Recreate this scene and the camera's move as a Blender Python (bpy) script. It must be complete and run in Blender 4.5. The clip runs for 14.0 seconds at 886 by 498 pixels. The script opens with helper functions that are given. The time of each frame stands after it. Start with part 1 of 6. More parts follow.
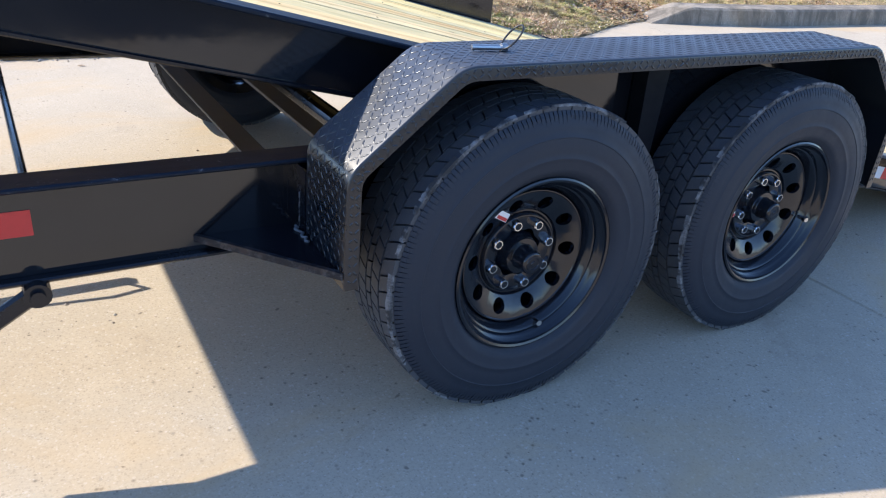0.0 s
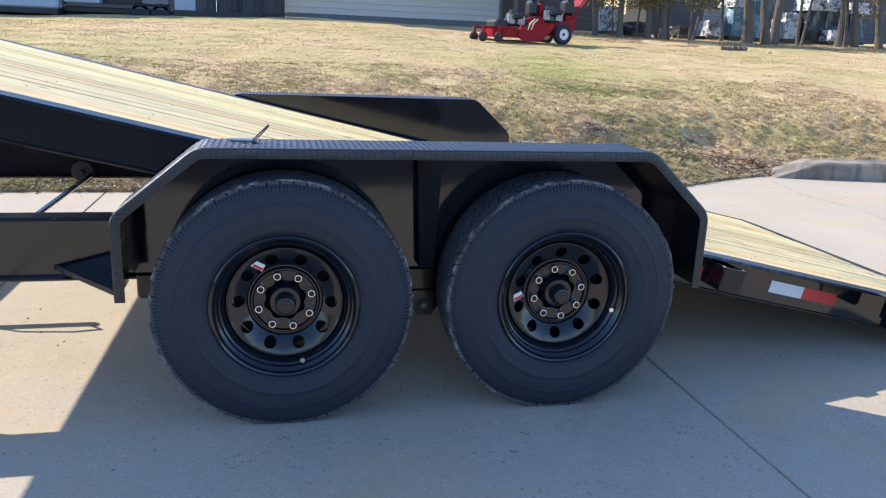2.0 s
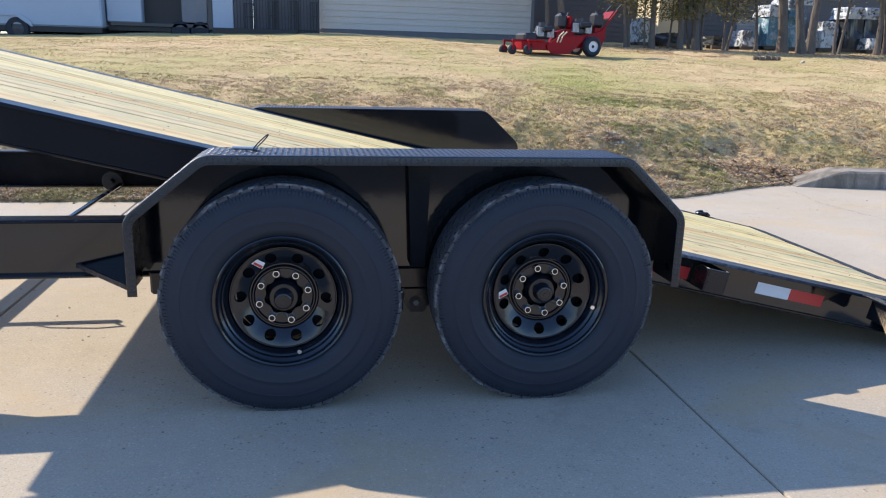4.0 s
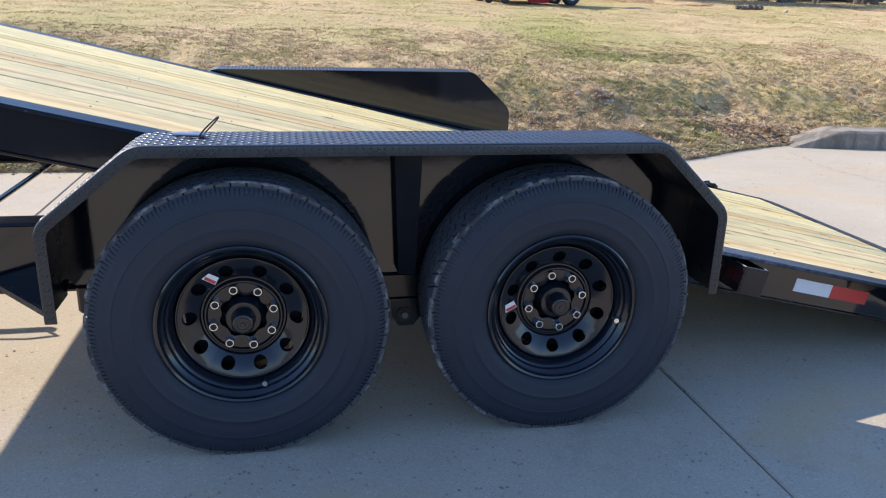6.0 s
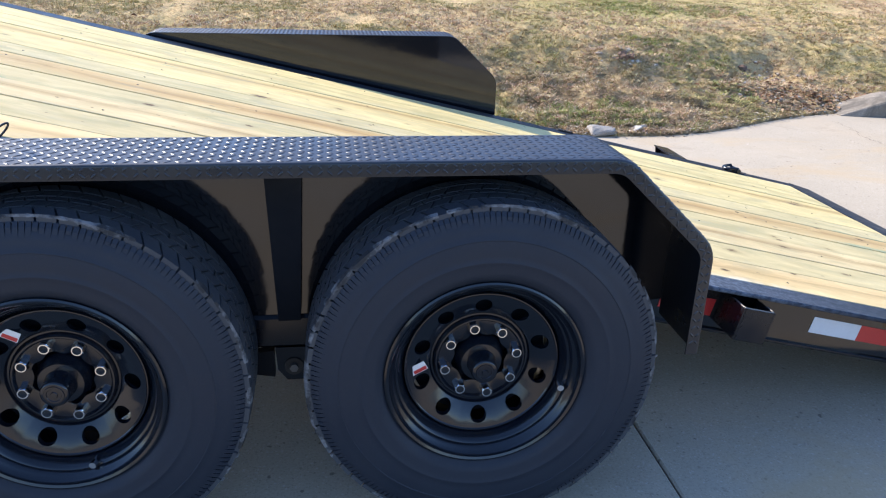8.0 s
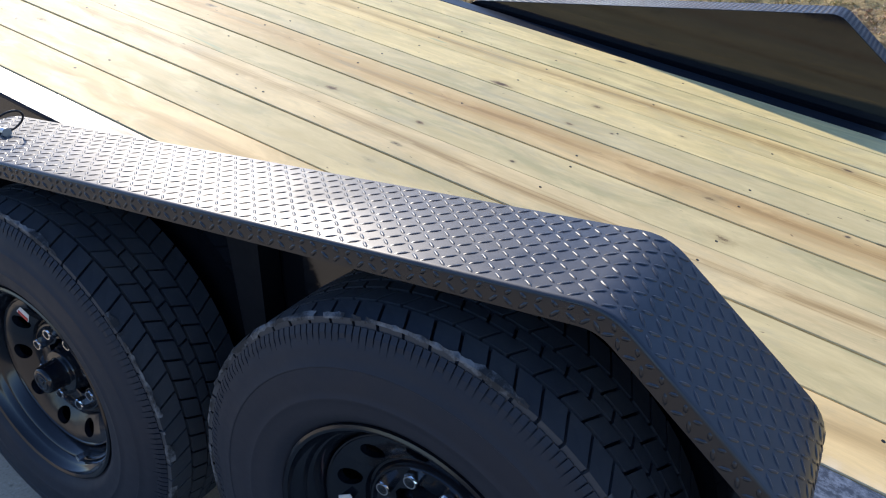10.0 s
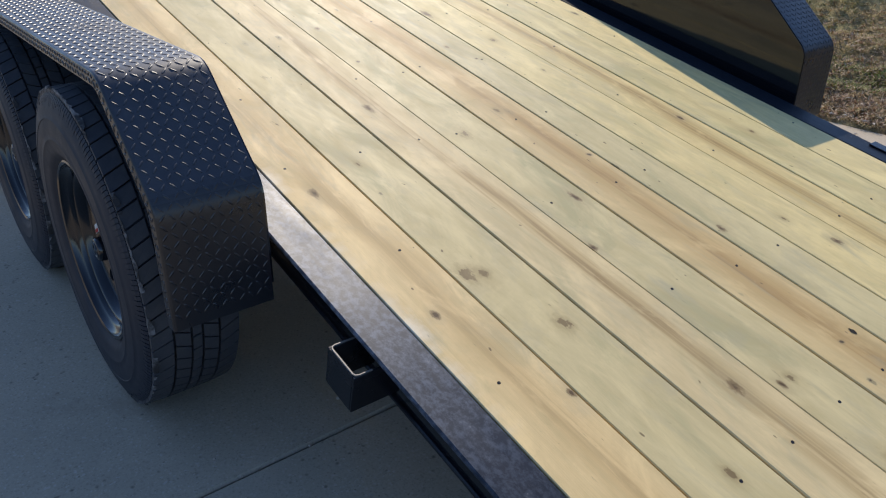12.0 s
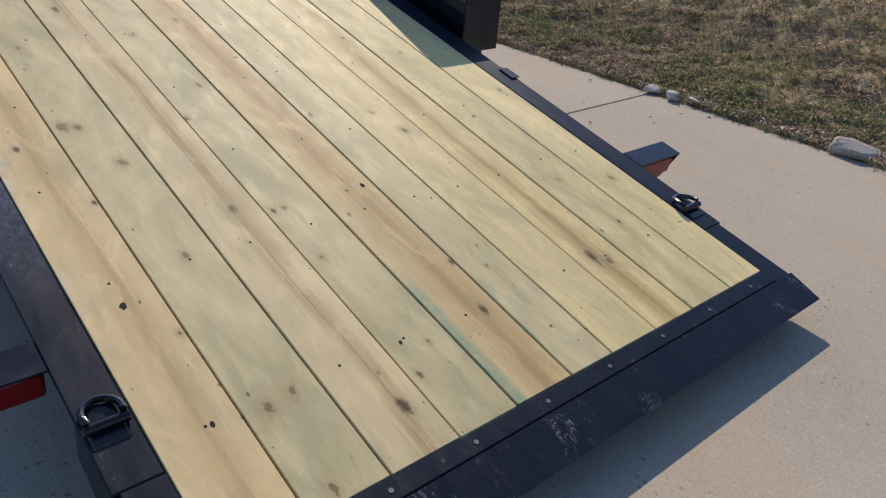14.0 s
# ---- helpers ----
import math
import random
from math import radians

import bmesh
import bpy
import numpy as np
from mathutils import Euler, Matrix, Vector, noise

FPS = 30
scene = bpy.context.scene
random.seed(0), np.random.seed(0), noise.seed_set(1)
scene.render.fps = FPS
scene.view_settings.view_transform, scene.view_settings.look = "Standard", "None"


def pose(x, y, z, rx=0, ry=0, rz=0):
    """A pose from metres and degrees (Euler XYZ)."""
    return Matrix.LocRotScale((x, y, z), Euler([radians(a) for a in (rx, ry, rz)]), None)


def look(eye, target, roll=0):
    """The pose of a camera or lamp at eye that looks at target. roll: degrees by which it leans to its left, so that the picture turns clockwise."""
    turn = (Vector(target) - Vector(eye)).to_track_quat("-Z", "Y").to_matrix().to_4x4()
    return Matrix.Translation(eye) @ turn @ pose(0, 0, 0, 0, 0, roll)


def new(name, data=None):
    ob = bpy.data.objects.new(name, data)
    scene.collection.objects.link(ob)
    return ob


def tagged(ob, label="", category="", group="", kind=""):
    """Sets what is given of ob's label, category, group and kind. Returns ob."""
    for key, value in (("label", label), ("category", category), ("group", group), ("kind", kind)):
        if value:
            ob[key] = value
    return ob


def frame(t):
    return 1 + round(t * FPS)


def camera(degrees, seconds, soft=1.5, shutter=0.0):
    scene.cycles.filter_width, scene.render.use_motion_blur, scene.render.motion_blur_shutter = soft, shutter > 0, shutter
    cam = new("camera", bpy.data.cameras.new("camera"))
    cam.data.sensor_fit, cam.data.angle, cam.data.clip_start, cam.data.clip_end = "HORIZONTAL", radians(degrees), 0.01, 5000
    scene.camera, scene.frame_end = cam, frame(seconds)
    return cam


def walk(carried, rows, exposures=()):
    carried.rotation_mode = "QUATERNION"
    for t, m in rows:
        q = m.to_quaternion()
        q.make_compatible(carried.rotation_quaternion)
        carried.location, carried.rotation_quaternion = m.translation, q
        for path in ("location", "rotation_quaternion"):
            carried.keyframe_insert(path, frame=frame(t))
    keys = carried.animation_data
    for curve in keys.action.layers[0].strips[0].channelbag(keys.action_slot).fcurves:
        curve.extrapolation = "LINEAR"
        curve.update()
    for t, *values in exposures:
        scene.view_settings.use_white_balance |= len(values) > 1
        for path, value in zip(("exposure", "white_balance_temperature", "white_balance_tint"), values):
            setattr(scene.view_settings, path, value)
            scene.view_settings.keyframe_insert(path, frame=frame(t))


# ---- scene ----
cam = camera(61.2, 14.0, 1.15)
PATH = [
    (0, (-1.05, -1.185, 1.193), (-0.075, 0.316, 0.302), 5.6),
    (0.5, (-0.745, -1.374, 1.174), (0.062, 0.287, 0.406), 4.5),
    (1, (-0.499, -1.661, 1.167), (0.174, 0.1, 0.501), 3.5),
    (1.5, (-0.245, -1.94, 1.178), (0.292, -0.103, 0.597), 2.8),
    (2, (-0.015, -2.165, 1.162), (0.411, -0.281, 0.643), 2.3),
    (2.5, (0.101, -2.404, 1.155), (0.448, -0.495, 0.671), 2.0),
    (2.7, (0.138, -2.496, 1.161), (0.464, -0.582, 0.681), 2.0),
    (4.8, (0.1, -2.207, 1.169), (0.442, -0.306, 0.652), 1.3),
    (5, (0.105, -2.163, 1.164), (0.456, -0.266, 0.634), 1.4),
    (5.5, (0.114, -2.004, 1.173), (0.488, -0.124, 0.604), 1.6),
    (6, (0.131, -1.868, 1.201), (0.529, -0.006, 0.589), 1.7),
    (6.5, (0.143, -1.801, 1.196), (0.569, 0.043, 0.549), 1.8),
    (7, (0.227, -1.692, 1.187), (0.662, 0.14, 0.514), 1.7),
    (7.5, (0.416, -1.519, 1.219), (0.821, 0.31, 0.518), 1.7),
    (8, (0.571, -1.371, 1.246), (0.858, 0.465, 0.506), 1.7),
    (8.5, (0.731, -1.153, 1.258), (0.807, 0.683, 0.469), 1.8),
    (9, (0.889, -0.975, 1.267), (0.67, 0.825, 0.423), 1.8),
    (9.2, (0.992, -0.897, 1.264), (0.615, 0.874, 0.415), 0.2),
    (11.3, (2.150, -0.395, 1.200), (0.745, 0.715, 0.310), 0.9),
    (11.5, (2.310, -0.380, 1.188), (0.894, 0.714, 0.293), 0.8),
    (12, (2.675, -0.323, 1.195), (1.275, 0.796, 0.306), 0.4),
    (12.5, (2.993, -0.310, 1.213), (1.661, 0.890, 0.327), 1.1),
    (13, (3.336, -0.281, 1.194), (2.063, 0.976, 0.299), 2.6),
    (13.5, (3.618, -0.147, 1.204), (2.373, 1.117, 0.282), 4.0),
    (14, (3.778, 0.041, 1.227), (2.506, 1.248, 0.264), 4.9),
]
# the clip's camera closes down as the bright boards fill its picture
EXPOSURES = [(0, 1.07, 5720, 14), (1, 1.05, 5740, 14), (2.5, 0.86, 5760, 14), (5, 0.71, 5830, 15), (7.5, 0.98, 5850, 15), (8.4, 0.98, 5820, 15), (9.2, 0.93, 5780, 14), (10.1, 0.32, 5900, 15), (11.3, 0.08, 6060, 14), (12.5, -0.07, 6080, 15), (14, -0.22, 6120, 17)]
walk(cam, [(t, look(eye, target, roll)) for t, eye, target, roll in PATH], EXPOSURES)

# ---- light ----
SUN_DIR = Vector((1.05, -0.80, -1.0)).normalized()      # the way the sunlight travels
world = bpy.data.worlds.new("world")
scene.world = world
world.use_nodes = True
sky = world.node_tree.nodes.new("ShaderNodeTexSky")
sky.sky_type = "NISHITA"
sky.sun_disc = False
sky.sun_elevation = math.asin(-SUN_DIR.z)
sky.sun_rotation = math.atan2(-SUN_DIR.x, -SUN_DIR.y)
sky.air_density, sky.dust_density, sky.ozone_density = 1.0, 0.3, 4.0
back = world.node_tree.nodes["Background"]
back.inputs[1].default_value = 0.16
world.node_tree.links.new(sky.outputs[0], back.inputs[0])
sun = new("sun", bpy.data.lights.new("sun", "SUN"))
sun.data.energy, sun.data.angle, sun.data.color = 4.2, radians(0.5), (1.0, 0.868, 0.65)
sun.matrix_world = look((0, 0, 30), Vector((0, 0, 30)) + SUN_DIR)


# ---- materials ----
class Mat:
    """A node material; grain() adds noise of one scale, mix() blends colours by it."""

    def __init__(self, name, color=(0.5, 0.5, 0.5), rough=0.6, metal=0.0, coat=0.0, spec=0.5):
        self.m = bpy.data.materials.new(name)
        self.m.use_nodes = True
        self.t = self.m.node_tree
        self.b = self.t.nodes["Principled BSDF"]
        self.b.inputs["Base Color"].default_value = (*color, 1)
        self.b.inputs["Roughness"].default_value = rough
        self.b.inputs["Metallic"].default_value = metal
        self.b.inputs["Coat Weight"].default_value = coat
        self.b.inputs["Coat Roughness"].default_value = 0.08
        self.b.inputs["Specular IOR Level"].default_value = spec
        self.color = self.rgb(color)

    def node(self, kind, **inputs):
        n = self.t.nodes.new("ShaderNode" + kind)
        for k, v in inputs.items():
            self.put(n.inputs[k.replace("_", " ")], v)
        return n

    def put(self, socket, v):
        if isinstance(v, bpy.types.NodeSocket):
            self.t.links.new(v, socket)
        else:
            socket.default_value = v

    def rgb(self, c):
        n = self.node("RGB")
        n.outputs[0].default_value = (*c[:3], 1)
        return n.outputs[0]

    def coords(self, scale=(1, 1, 1), which="Object", shift=None):
        c = self.node("TexCoord").outputs[which]
        m = self.node("Mapping")
        self.put(m.inputs["Vector"], c)
        m.inputs["Scale"].default_value = scale
        if shift is not None:
            self.put(m.inputs["Location"], shift)
        return m.outputs[0]

    def noise(self, scale, vec=None, detail=4, rough=0.55, distortion=0.0):
        n = self.node("TexNoise", Scale=scale, Detail=detail, Roughness=rough, Distortion=distortion)
        self.put(n.inputs["Vector"], vec if vec is not None else self.coords())
        return n.outputs["Fac"]

    def ramp(self, fac, lo, hi, a=0.0, b=1.0):
        n = self.node("MapRange")
        for i, v in enumerate((fac, lo, hi, a, b)):
            self.put(n.inputs[i], v)
        return n.outputs[0]

    def math(self, op, a, b=0.0):
        n = self.node("Math")
        n.operation = op
        self.put(n.inputs[0], a)
        self.put(n.inputs[1], b)
        return n.outputs[0]

    def mix(self, fac, color, blend="MIX"):
        n = self.node("Mix")
        n.data_type, n.blend_type = "RGBA", blend
        self.put(n.inputs[0], fac)
        self.put(n.inputs[6], self.color)
        self.put(n.inputs[7], color if isinstance(color, bpy.types.NodeSocket) else (*color, 1))
        self.color = n.outputs[2]
        self.put(self.b.inputs["Base Color"], self.color)
        return self

    def rough(self, fac, lo, hi):
        self.put(self.b.inputs["Roughness"], self.ramp(fac, 0.3, 0.7, lo, hi))
        return self

    def bump(self, fac, strength=0.3, distance=0.01):
        n = self.node("Bump", Strength=strength, Distance=distance, Height=fac)
        if self.b.inputs["Normal"].is_linked:
            self.put(n.inputs["Normal"], self.b.inputs["Normal"].links[0].from_socket)
        self.put(self.b.inputs["Normal"], n.outputs[0])
        return self

    def island(self):
        return self.node("NewGeometry").outputs["Random Per Island"]

    def each(self):
        return self.node("ObjectInfo").outputs["Random"]


def black_paint(name, rough=0.22, dust=0.35, color=(0.012, 0.012, 0.014), spec=0.5, coat=0.3):
    """Glossy black enamel with dust and scuffs."""
    m = Mat(name, color, rough, coat=coat, spec=spec)
    n = m.noise(5, detail=6, rough=0.65)
    fine = m.noise(60, detail=3)
    m.mix(m.ramp(n, 0.5, 0.85, 0, dust), (0.10, 0.095, 0.085))
    m.mix(m.ramp(fine, 0.62, 0.75, 0, dust * 0.5), (0.16, 0.15, 0.14))
    m.rough(n, rough * 0.7, rough * 1.8)
    m.bump(m.noise(25, detail=2), 0.04, 0.004)
    return m.m


M_PAINT = black_paint("black_enamel", 0.18, 0.08, (0.006, 0.007, 0.011), 0.4, 0.08)
M_PANEL = black_paint("black_panel_enamel", 0.06, 0.04, (0.006, 0.007, 0.010), 0.62, 0.15)


def tread_plate():
    """Satin black tread plate; sky sheen on what lies flat is painted in as blue-grey."""
    m = Mat("black_tread_plate", (0.008, 0.0105, 0.0155), 0.29, spec=0.58)
    n = m.noise(5, detail=6, rough=0.65)
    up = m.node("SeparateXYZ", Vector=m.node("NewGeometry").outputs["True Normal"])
    # paler tone by upward normal, standing in for reflected sky
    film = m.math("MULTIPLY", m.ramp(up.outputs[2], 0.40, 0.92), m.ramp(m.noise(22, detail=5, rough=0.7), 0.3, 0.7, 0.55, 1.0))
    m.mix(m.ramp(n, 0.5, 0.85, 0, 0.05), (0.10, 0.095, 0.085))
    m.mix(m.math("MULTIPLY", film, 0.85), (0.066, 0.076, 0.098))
    m.mix(m.ramp(m.noise(60, detail=3), 0.62, 0.75, 0, 0.03), (0.16, 0.15, 0.14))
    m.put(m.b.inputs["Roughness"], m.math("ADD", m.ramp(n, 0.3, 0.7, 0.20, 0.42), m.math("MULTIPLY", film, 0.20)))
    m.bump(m.noise(25, detail=2), 0.04, 0.004)
    return m.m


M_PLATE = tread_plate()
M_RIM = black_paint("black_rim_enamel", 0.13, 0.04, (0.005, 0.007, 0.012), 0.5, 0.15)


def worn_rail():
    """Satin black enamel, rubbed grey along its length, with fine scratches and scuff marks."""
    m = Mat("scuffed_black_rail", (0.009, 0.0135, 0.0235), 0.42, coat=0.0, spec=0.16)
    n = m.noise(3.5, m.coords((1.5, 5, 5)), 8, 0.75)
    f = m.noise(60, m.coords((0.8, 1, 1)), 6, 0.75)
    scratch = m.noise(1.0, m.coords((26, 420, 300)), 4, 0.7)
    m.mix(m.ramp(n, 0.48, 0.75, 0, 0.18), (0.034, 0.038, 0.050))
    m.mix(m.math("MULTIPLY", m.ramp(scratch, 0.60, 0.70, 0, 0.35), m.ramp(n, 0.45, 0.6)), (0.16, 0.16, 0.17))
    # rubbed, speckled stretch beside the fender; its blue-grey also paints in sky sheen
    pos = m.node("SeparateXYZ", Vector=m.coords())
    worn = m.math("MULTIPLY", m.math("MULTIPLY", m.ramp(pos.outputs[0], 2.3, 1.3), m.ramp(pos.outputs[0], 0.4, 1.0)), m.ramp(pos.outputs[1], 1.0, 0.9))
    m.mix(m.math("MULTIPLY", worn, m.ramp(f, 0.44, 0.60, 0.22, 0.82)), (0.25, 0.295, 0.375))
    m.mix(m.math("MULTIPLY", m.ramp(f, 0.60, 0.66, 0, 0.7), m.ramp(n, 0.50, 0.60, 0.0, 1.0)), (0.20, 0.20, 0.21))
    # scrape marks in clusters on the tail plate
    spot = m.ramp(m.noise(5.5, detail=2), 0.60, 0.66)
    strokes = m.noise(85, m.coords((0.55, 1.2, 1)), 3, 0.6, 1.5)
    tail_scuff = m.math("MULTIPLY", m.ramp(pos.outputs[0], 3.07, 3.09), m.math("MULTIPLY", spot, m.ramp(strokes, 0.56, 0.62)))
    m.mix(m.math("MULTIPLY", tail_scuff, 0.55), (0.24, 0.25, 0.27))
    m.rough(n, 0.30, 0.5)
    m.bump(f, 0.1, 0.001)
    return m.m


M_RAIL = worn_rail()


def chipped_edge():
    """Black enamel chipped and dusty along a cut edge."""
    m = Mat("chipped_black_edge", (0.008, 0.009, 0.013), 0.5, spec=0.3)
    chip = m.noise(55, detail=6, rough=0.75)
    m.mix(m.ramp(chip, 0.50, 0.62, 0, 0.75), (0.085, 0.082, 0.085))
    m.mix(m.ramp(m.noise(16, detail=5, rough=0.7), 0.52, 0.62, 0, 0.5), (0.07, 0.045, 0.035))
    m.bump(chip, 0.3, 0.002)
    return m.m


def sun_painted_plate():
    """Black sheet; sunlight on its dusty lower outer part is painted in as tan."""
    m = Mat("sun_painted_sheet", (0.010, 0.011, 0.014), 0.3, spec=0.45)
    pos = m.node("SeparateXYZ", Vector=m.coords())
    sun_speckle = m.noise(140, detail=6, rough=0.8)
    # sunlit tan grows downward and outward, with a ragged border
    low = m.math("ADD", m.math("MULTIPLY", pos.outputs[2], -5.5), m.math("MULTIPLY", m.math("SUBTRACT", 0.3, pos.outputs[1]), 1.6))
    m.mix(m.ramp(m.math("ADD", low, m.ramp(sun_speckle, 0.3, 0.7, -0.35, 0.35)), 0.40, 0.85, 0.0, 0.75), (0.48, 0.36, 0.22))
    return m.m


M_EDGE = chipped_edge()
M_SUN_PAINTED = sun_painted_plate()


def simple(name, color, rough=0.6, metal=0.0, scale=12, vary=0.35, coat=0.0):
    """A plain coat of one colour with grime at two scales."""
    m = Mat(name, color, rough, metal, coat)
    m.mix(m.ramp(m.noise(scale, detail=6, rough=0.7), 0.4, 0.75, 0, vary), tuple(c * 0.6 for c in color))
    m.mix(m.ramp(m.noise(scale * 9, detail=3), 0.55, 0.75, 0, vary * 0.6), tuple(min(1, c * 1.3 + 0.01) for c in color))
    return m.m


def rubber(name, base, dust):
    m = Mat(name, base, 0.62, spec=0.4)
    n = m.noise(7, detail=6, rough=0.7)
    f = m.noise(90, detail=3)
    m.mix(m.ramp(n, 0.42, 0.72, 0, dust), (0.075, 0.072, 0.07))
    m.mix(m.ramp(f, 0.55, 0.8, 0, dust * 0.6), (0.09, 0.088, 0.085))
    m.rough(n, 0.5, 0.75)
    m.bump(f, 0.12, 0.002)
    return m.m


M_TYRE = rubber("tyre_rubber", (0.0125, 0.0172, 0.0290), 0.09)
M_TREAD = rubber("tread_rubber", (0.044, 0.049, 0.060), 0.6)


def scuffed_rubber():
    m = Mat("scuffed_shoulder_rubber", (0.03, 0.03, 0.032), 0.75, spec=0.3)
    n = m.noise(22, detail=5, rough=0.7)
    m.mix(m.ramp(n, 0.45, 0.60), (0.17, 0.172, 0.18))
    return m.m


M_SCUFF = scuffed_rubber()
M_CHROME = Mat("chrome", (0.75, 0.75, 0.76), 0.18, 1.0).m
M_ZINC = Mat("zinc_plated_steel", (0.5, 0.5, 0.5), 0.35, 1.0).m
M_DARK = Mat("dark_grease", (0.01, 0.01, 0.011), 0.5).m
M_UNDER = black_paint("dull_black_undercoat", 0.55, 0.06, (0.005, 0.006, 0.009), 0.2, 0.0)
M_WELD = simple("dull_weld_metal", (0.20, 0.205, 0.22), 0.55, 0.3, scale=80, vary=0.6)
M_DUSTY = simple("dusty_black_angle_iron", (0.050, 0.044, 0.040), 0.55, scale=14, vary=0.5)
M_STEEL = Mat("dull_steel", (0.16, 0.155, 0.15), 0.5, 0.6).m


def wood(name, base, pith=(0, 0, 0), warm=(0.50, 0.365, 0.155), green=0.4, stain=False, scuffed=False, knots=()):
    """Pressure-treated pine: blotched tone, soft brown pith streak (place, half width, strength), grain and knots."""
    base = (base[0] * 0.955, base[1] * 0.93, base[2] * 0.82)
    m = Mat(name, base, 0.6, spec=0.20)
    rnd = m.each()
    off = m.node("CombineXYZ")
    m.put(off.inputs[0], m.math("MULTIPLY", rnd, 37.0))
    m.put(off.inputs[1], m.math("MULTIPLY", rnd, 91.0))
    off = off.outputs[0]
    soft = m.noise(1.0, m.coords((2.2, 5.5, 3), shift=off), 6, 0.62, 1.0)
    blotch = m.noise(4.2, m.coords((1, 1.9, 1), shift=off), 6, 0.65, 0.6)
    bands = m.noise(1.0, m.coords((1.1, 46, 30), shift=off), 4, 0.55, 1.3)
    fibre = m.noise(1.0, m.coords((9, 480, 420), shift=off), 4, 0.65)
    m.mix(m.ramp(soft, 0.47, 0.34, 0, 0.8), tuple(min(1, c * k) for c, k in zip(base, (1.2, 1.2, 1.2))))
    m.mix(m.ramp(soft, 0.50, 0.64, 0, min(0.9, green * 1.5)), tuple(c * k for c, k in zip(base, (0.70, 0.76, 0.76))))
    m.mix(m.ramp(blotch, 0.52, 0.66, 0, green * 0.8), (0.46, 0.41, 0.26))
    pos = m.node("SeparateXYZ", Vector=m.coords())
    if pith[2]:
        drift = m.noise(1.0, m.coords((0.9, 0.0, 0.0), shift=off), 3, 0.5)
        dist = m.math("ABSOLUTE", m.math("ADD", m.math("SUBTRACT", pos.outputs[1], pith[0]), m.ramp(drift, 0, 1, -0.06, 0.06)))
        rag = m.math("ADD", dist, m.ramp(bands, 0.2, 0.8, -0.022, 0.022))
        patchy = m.ramp(m.noise(1.0, m.coords((2.2, 3, 1), shift=off), 3), 0.30, 0.62, 0.5, 1.0)
        m.mix(m.math("MULTIPLY", m.ramp(rag, pith[1], pith[1] * 0.25, 0, pith[2] * 0.9), patchy), warm)
        m.mix(m.math("MULTIPLY", m.ramp(rag, pith[1] * 0.3, 0.0, 0, pith[2] * 0.7), patchy), tuple(c * 0.62 for c in warm))
    m.mix(m.ramp(bands, 0.54, 0.68, 0, 0.07), (0.44, 0.34, 0.17))
    # flame grain: growth rings cut lengthwise, wandering along the board
    wander = m.noise(1.0, m.coords((0.8, 5.0, 1), shift=off), 3, 0.5, 0.3)
    rings = m.math("SINE", m.math("ADD", m.math("MULTIPLY", pos.outputs[1], 150.0), m.math("MULTIPLY", wander, 60.0)))
    m.mix(m.math("MULTIPLY", m.ramp(rings, 0.3, 0.95, 0, 0.15), m.ramp(soft, 0.40, 0.6, 0.2, 1.0)), (0.46, 0.355, 0.17))
    m.mix(m.ramp(fibre, 0.52, 0.70, 0, 0.15), (0.36, 0.28, 0.16))
    mottle = m.noise(13, m.coords((0.45, 1.3, 1), shift=off), 7, 0.66, 0.6)
    m.mix(m.ramp(mottle, 0.50, 0.68, 0, 0.34), tuple(c * k for c, k in zip(base, (0.80, 0.77, 0.70))))
    m.mix(m.ramp(mottle, 0.48, 0.33, 0, 0.45), tuple(min(1, c * 1.24) for c in base))
    m.mix(m.ramp(fibre, 0.46, 0.30, 0, 0.10), tuple(min(1, c * 1.25) for c in base))
    grey = m.noise(1.0, m.coords((2.4, 12, 4), shift=off), 5, 0.6, 0.9)
    m.mix(m.ramp(grey, 0.60, 0.72, 0, 0.4), (0.36, 0.34, 0.23))
    vor = m.node("TexVoronoi", Scale=1.0)
    vor.voronoi_dimensions = "2D"
    m.put(vor.inputs["Vector"], m.coords((3.3, 6.5, 3.0), shift=off))
    pick = m.node("SeparateColor")
    m.put(pick.inputs[0], vor.outputs["Color"])
    has = m.ramp(pick.outputs[0], 0.90, 0.92)
    size = m.ramp(pick.outputs[1], 0, 1, 0.45, 1.6)
    ragged = m.noise(30, m.coords((0.6, 1, 1), shift=off), 5, 0.72)
    warp = m.math("DIVIDE", m.math("ADD", vor.outputs["Distance"], m.ramp(ragged, 0.2, 0.8, -0.045, 0.045)), size)
    m.mix(m.math("MULTIPLY", has, m.ramp(warp, 0.15, 0.05, 0, 0.25)), (0.42, 0.36, 0.20))
    m.mix(m.math("MULTIPLY", has, m.ramp(warp, 0.066, 0.045, 0, 0.75)), (0.24, 0.20, 0.11))
    m.mix(m.math("MULTIPLY", has, m.ramp(warp, 0.026, 0.016, 0, 0.9)), (0.08, 0.05, 0.03))
    flat = m.coords((1, 1, 0))
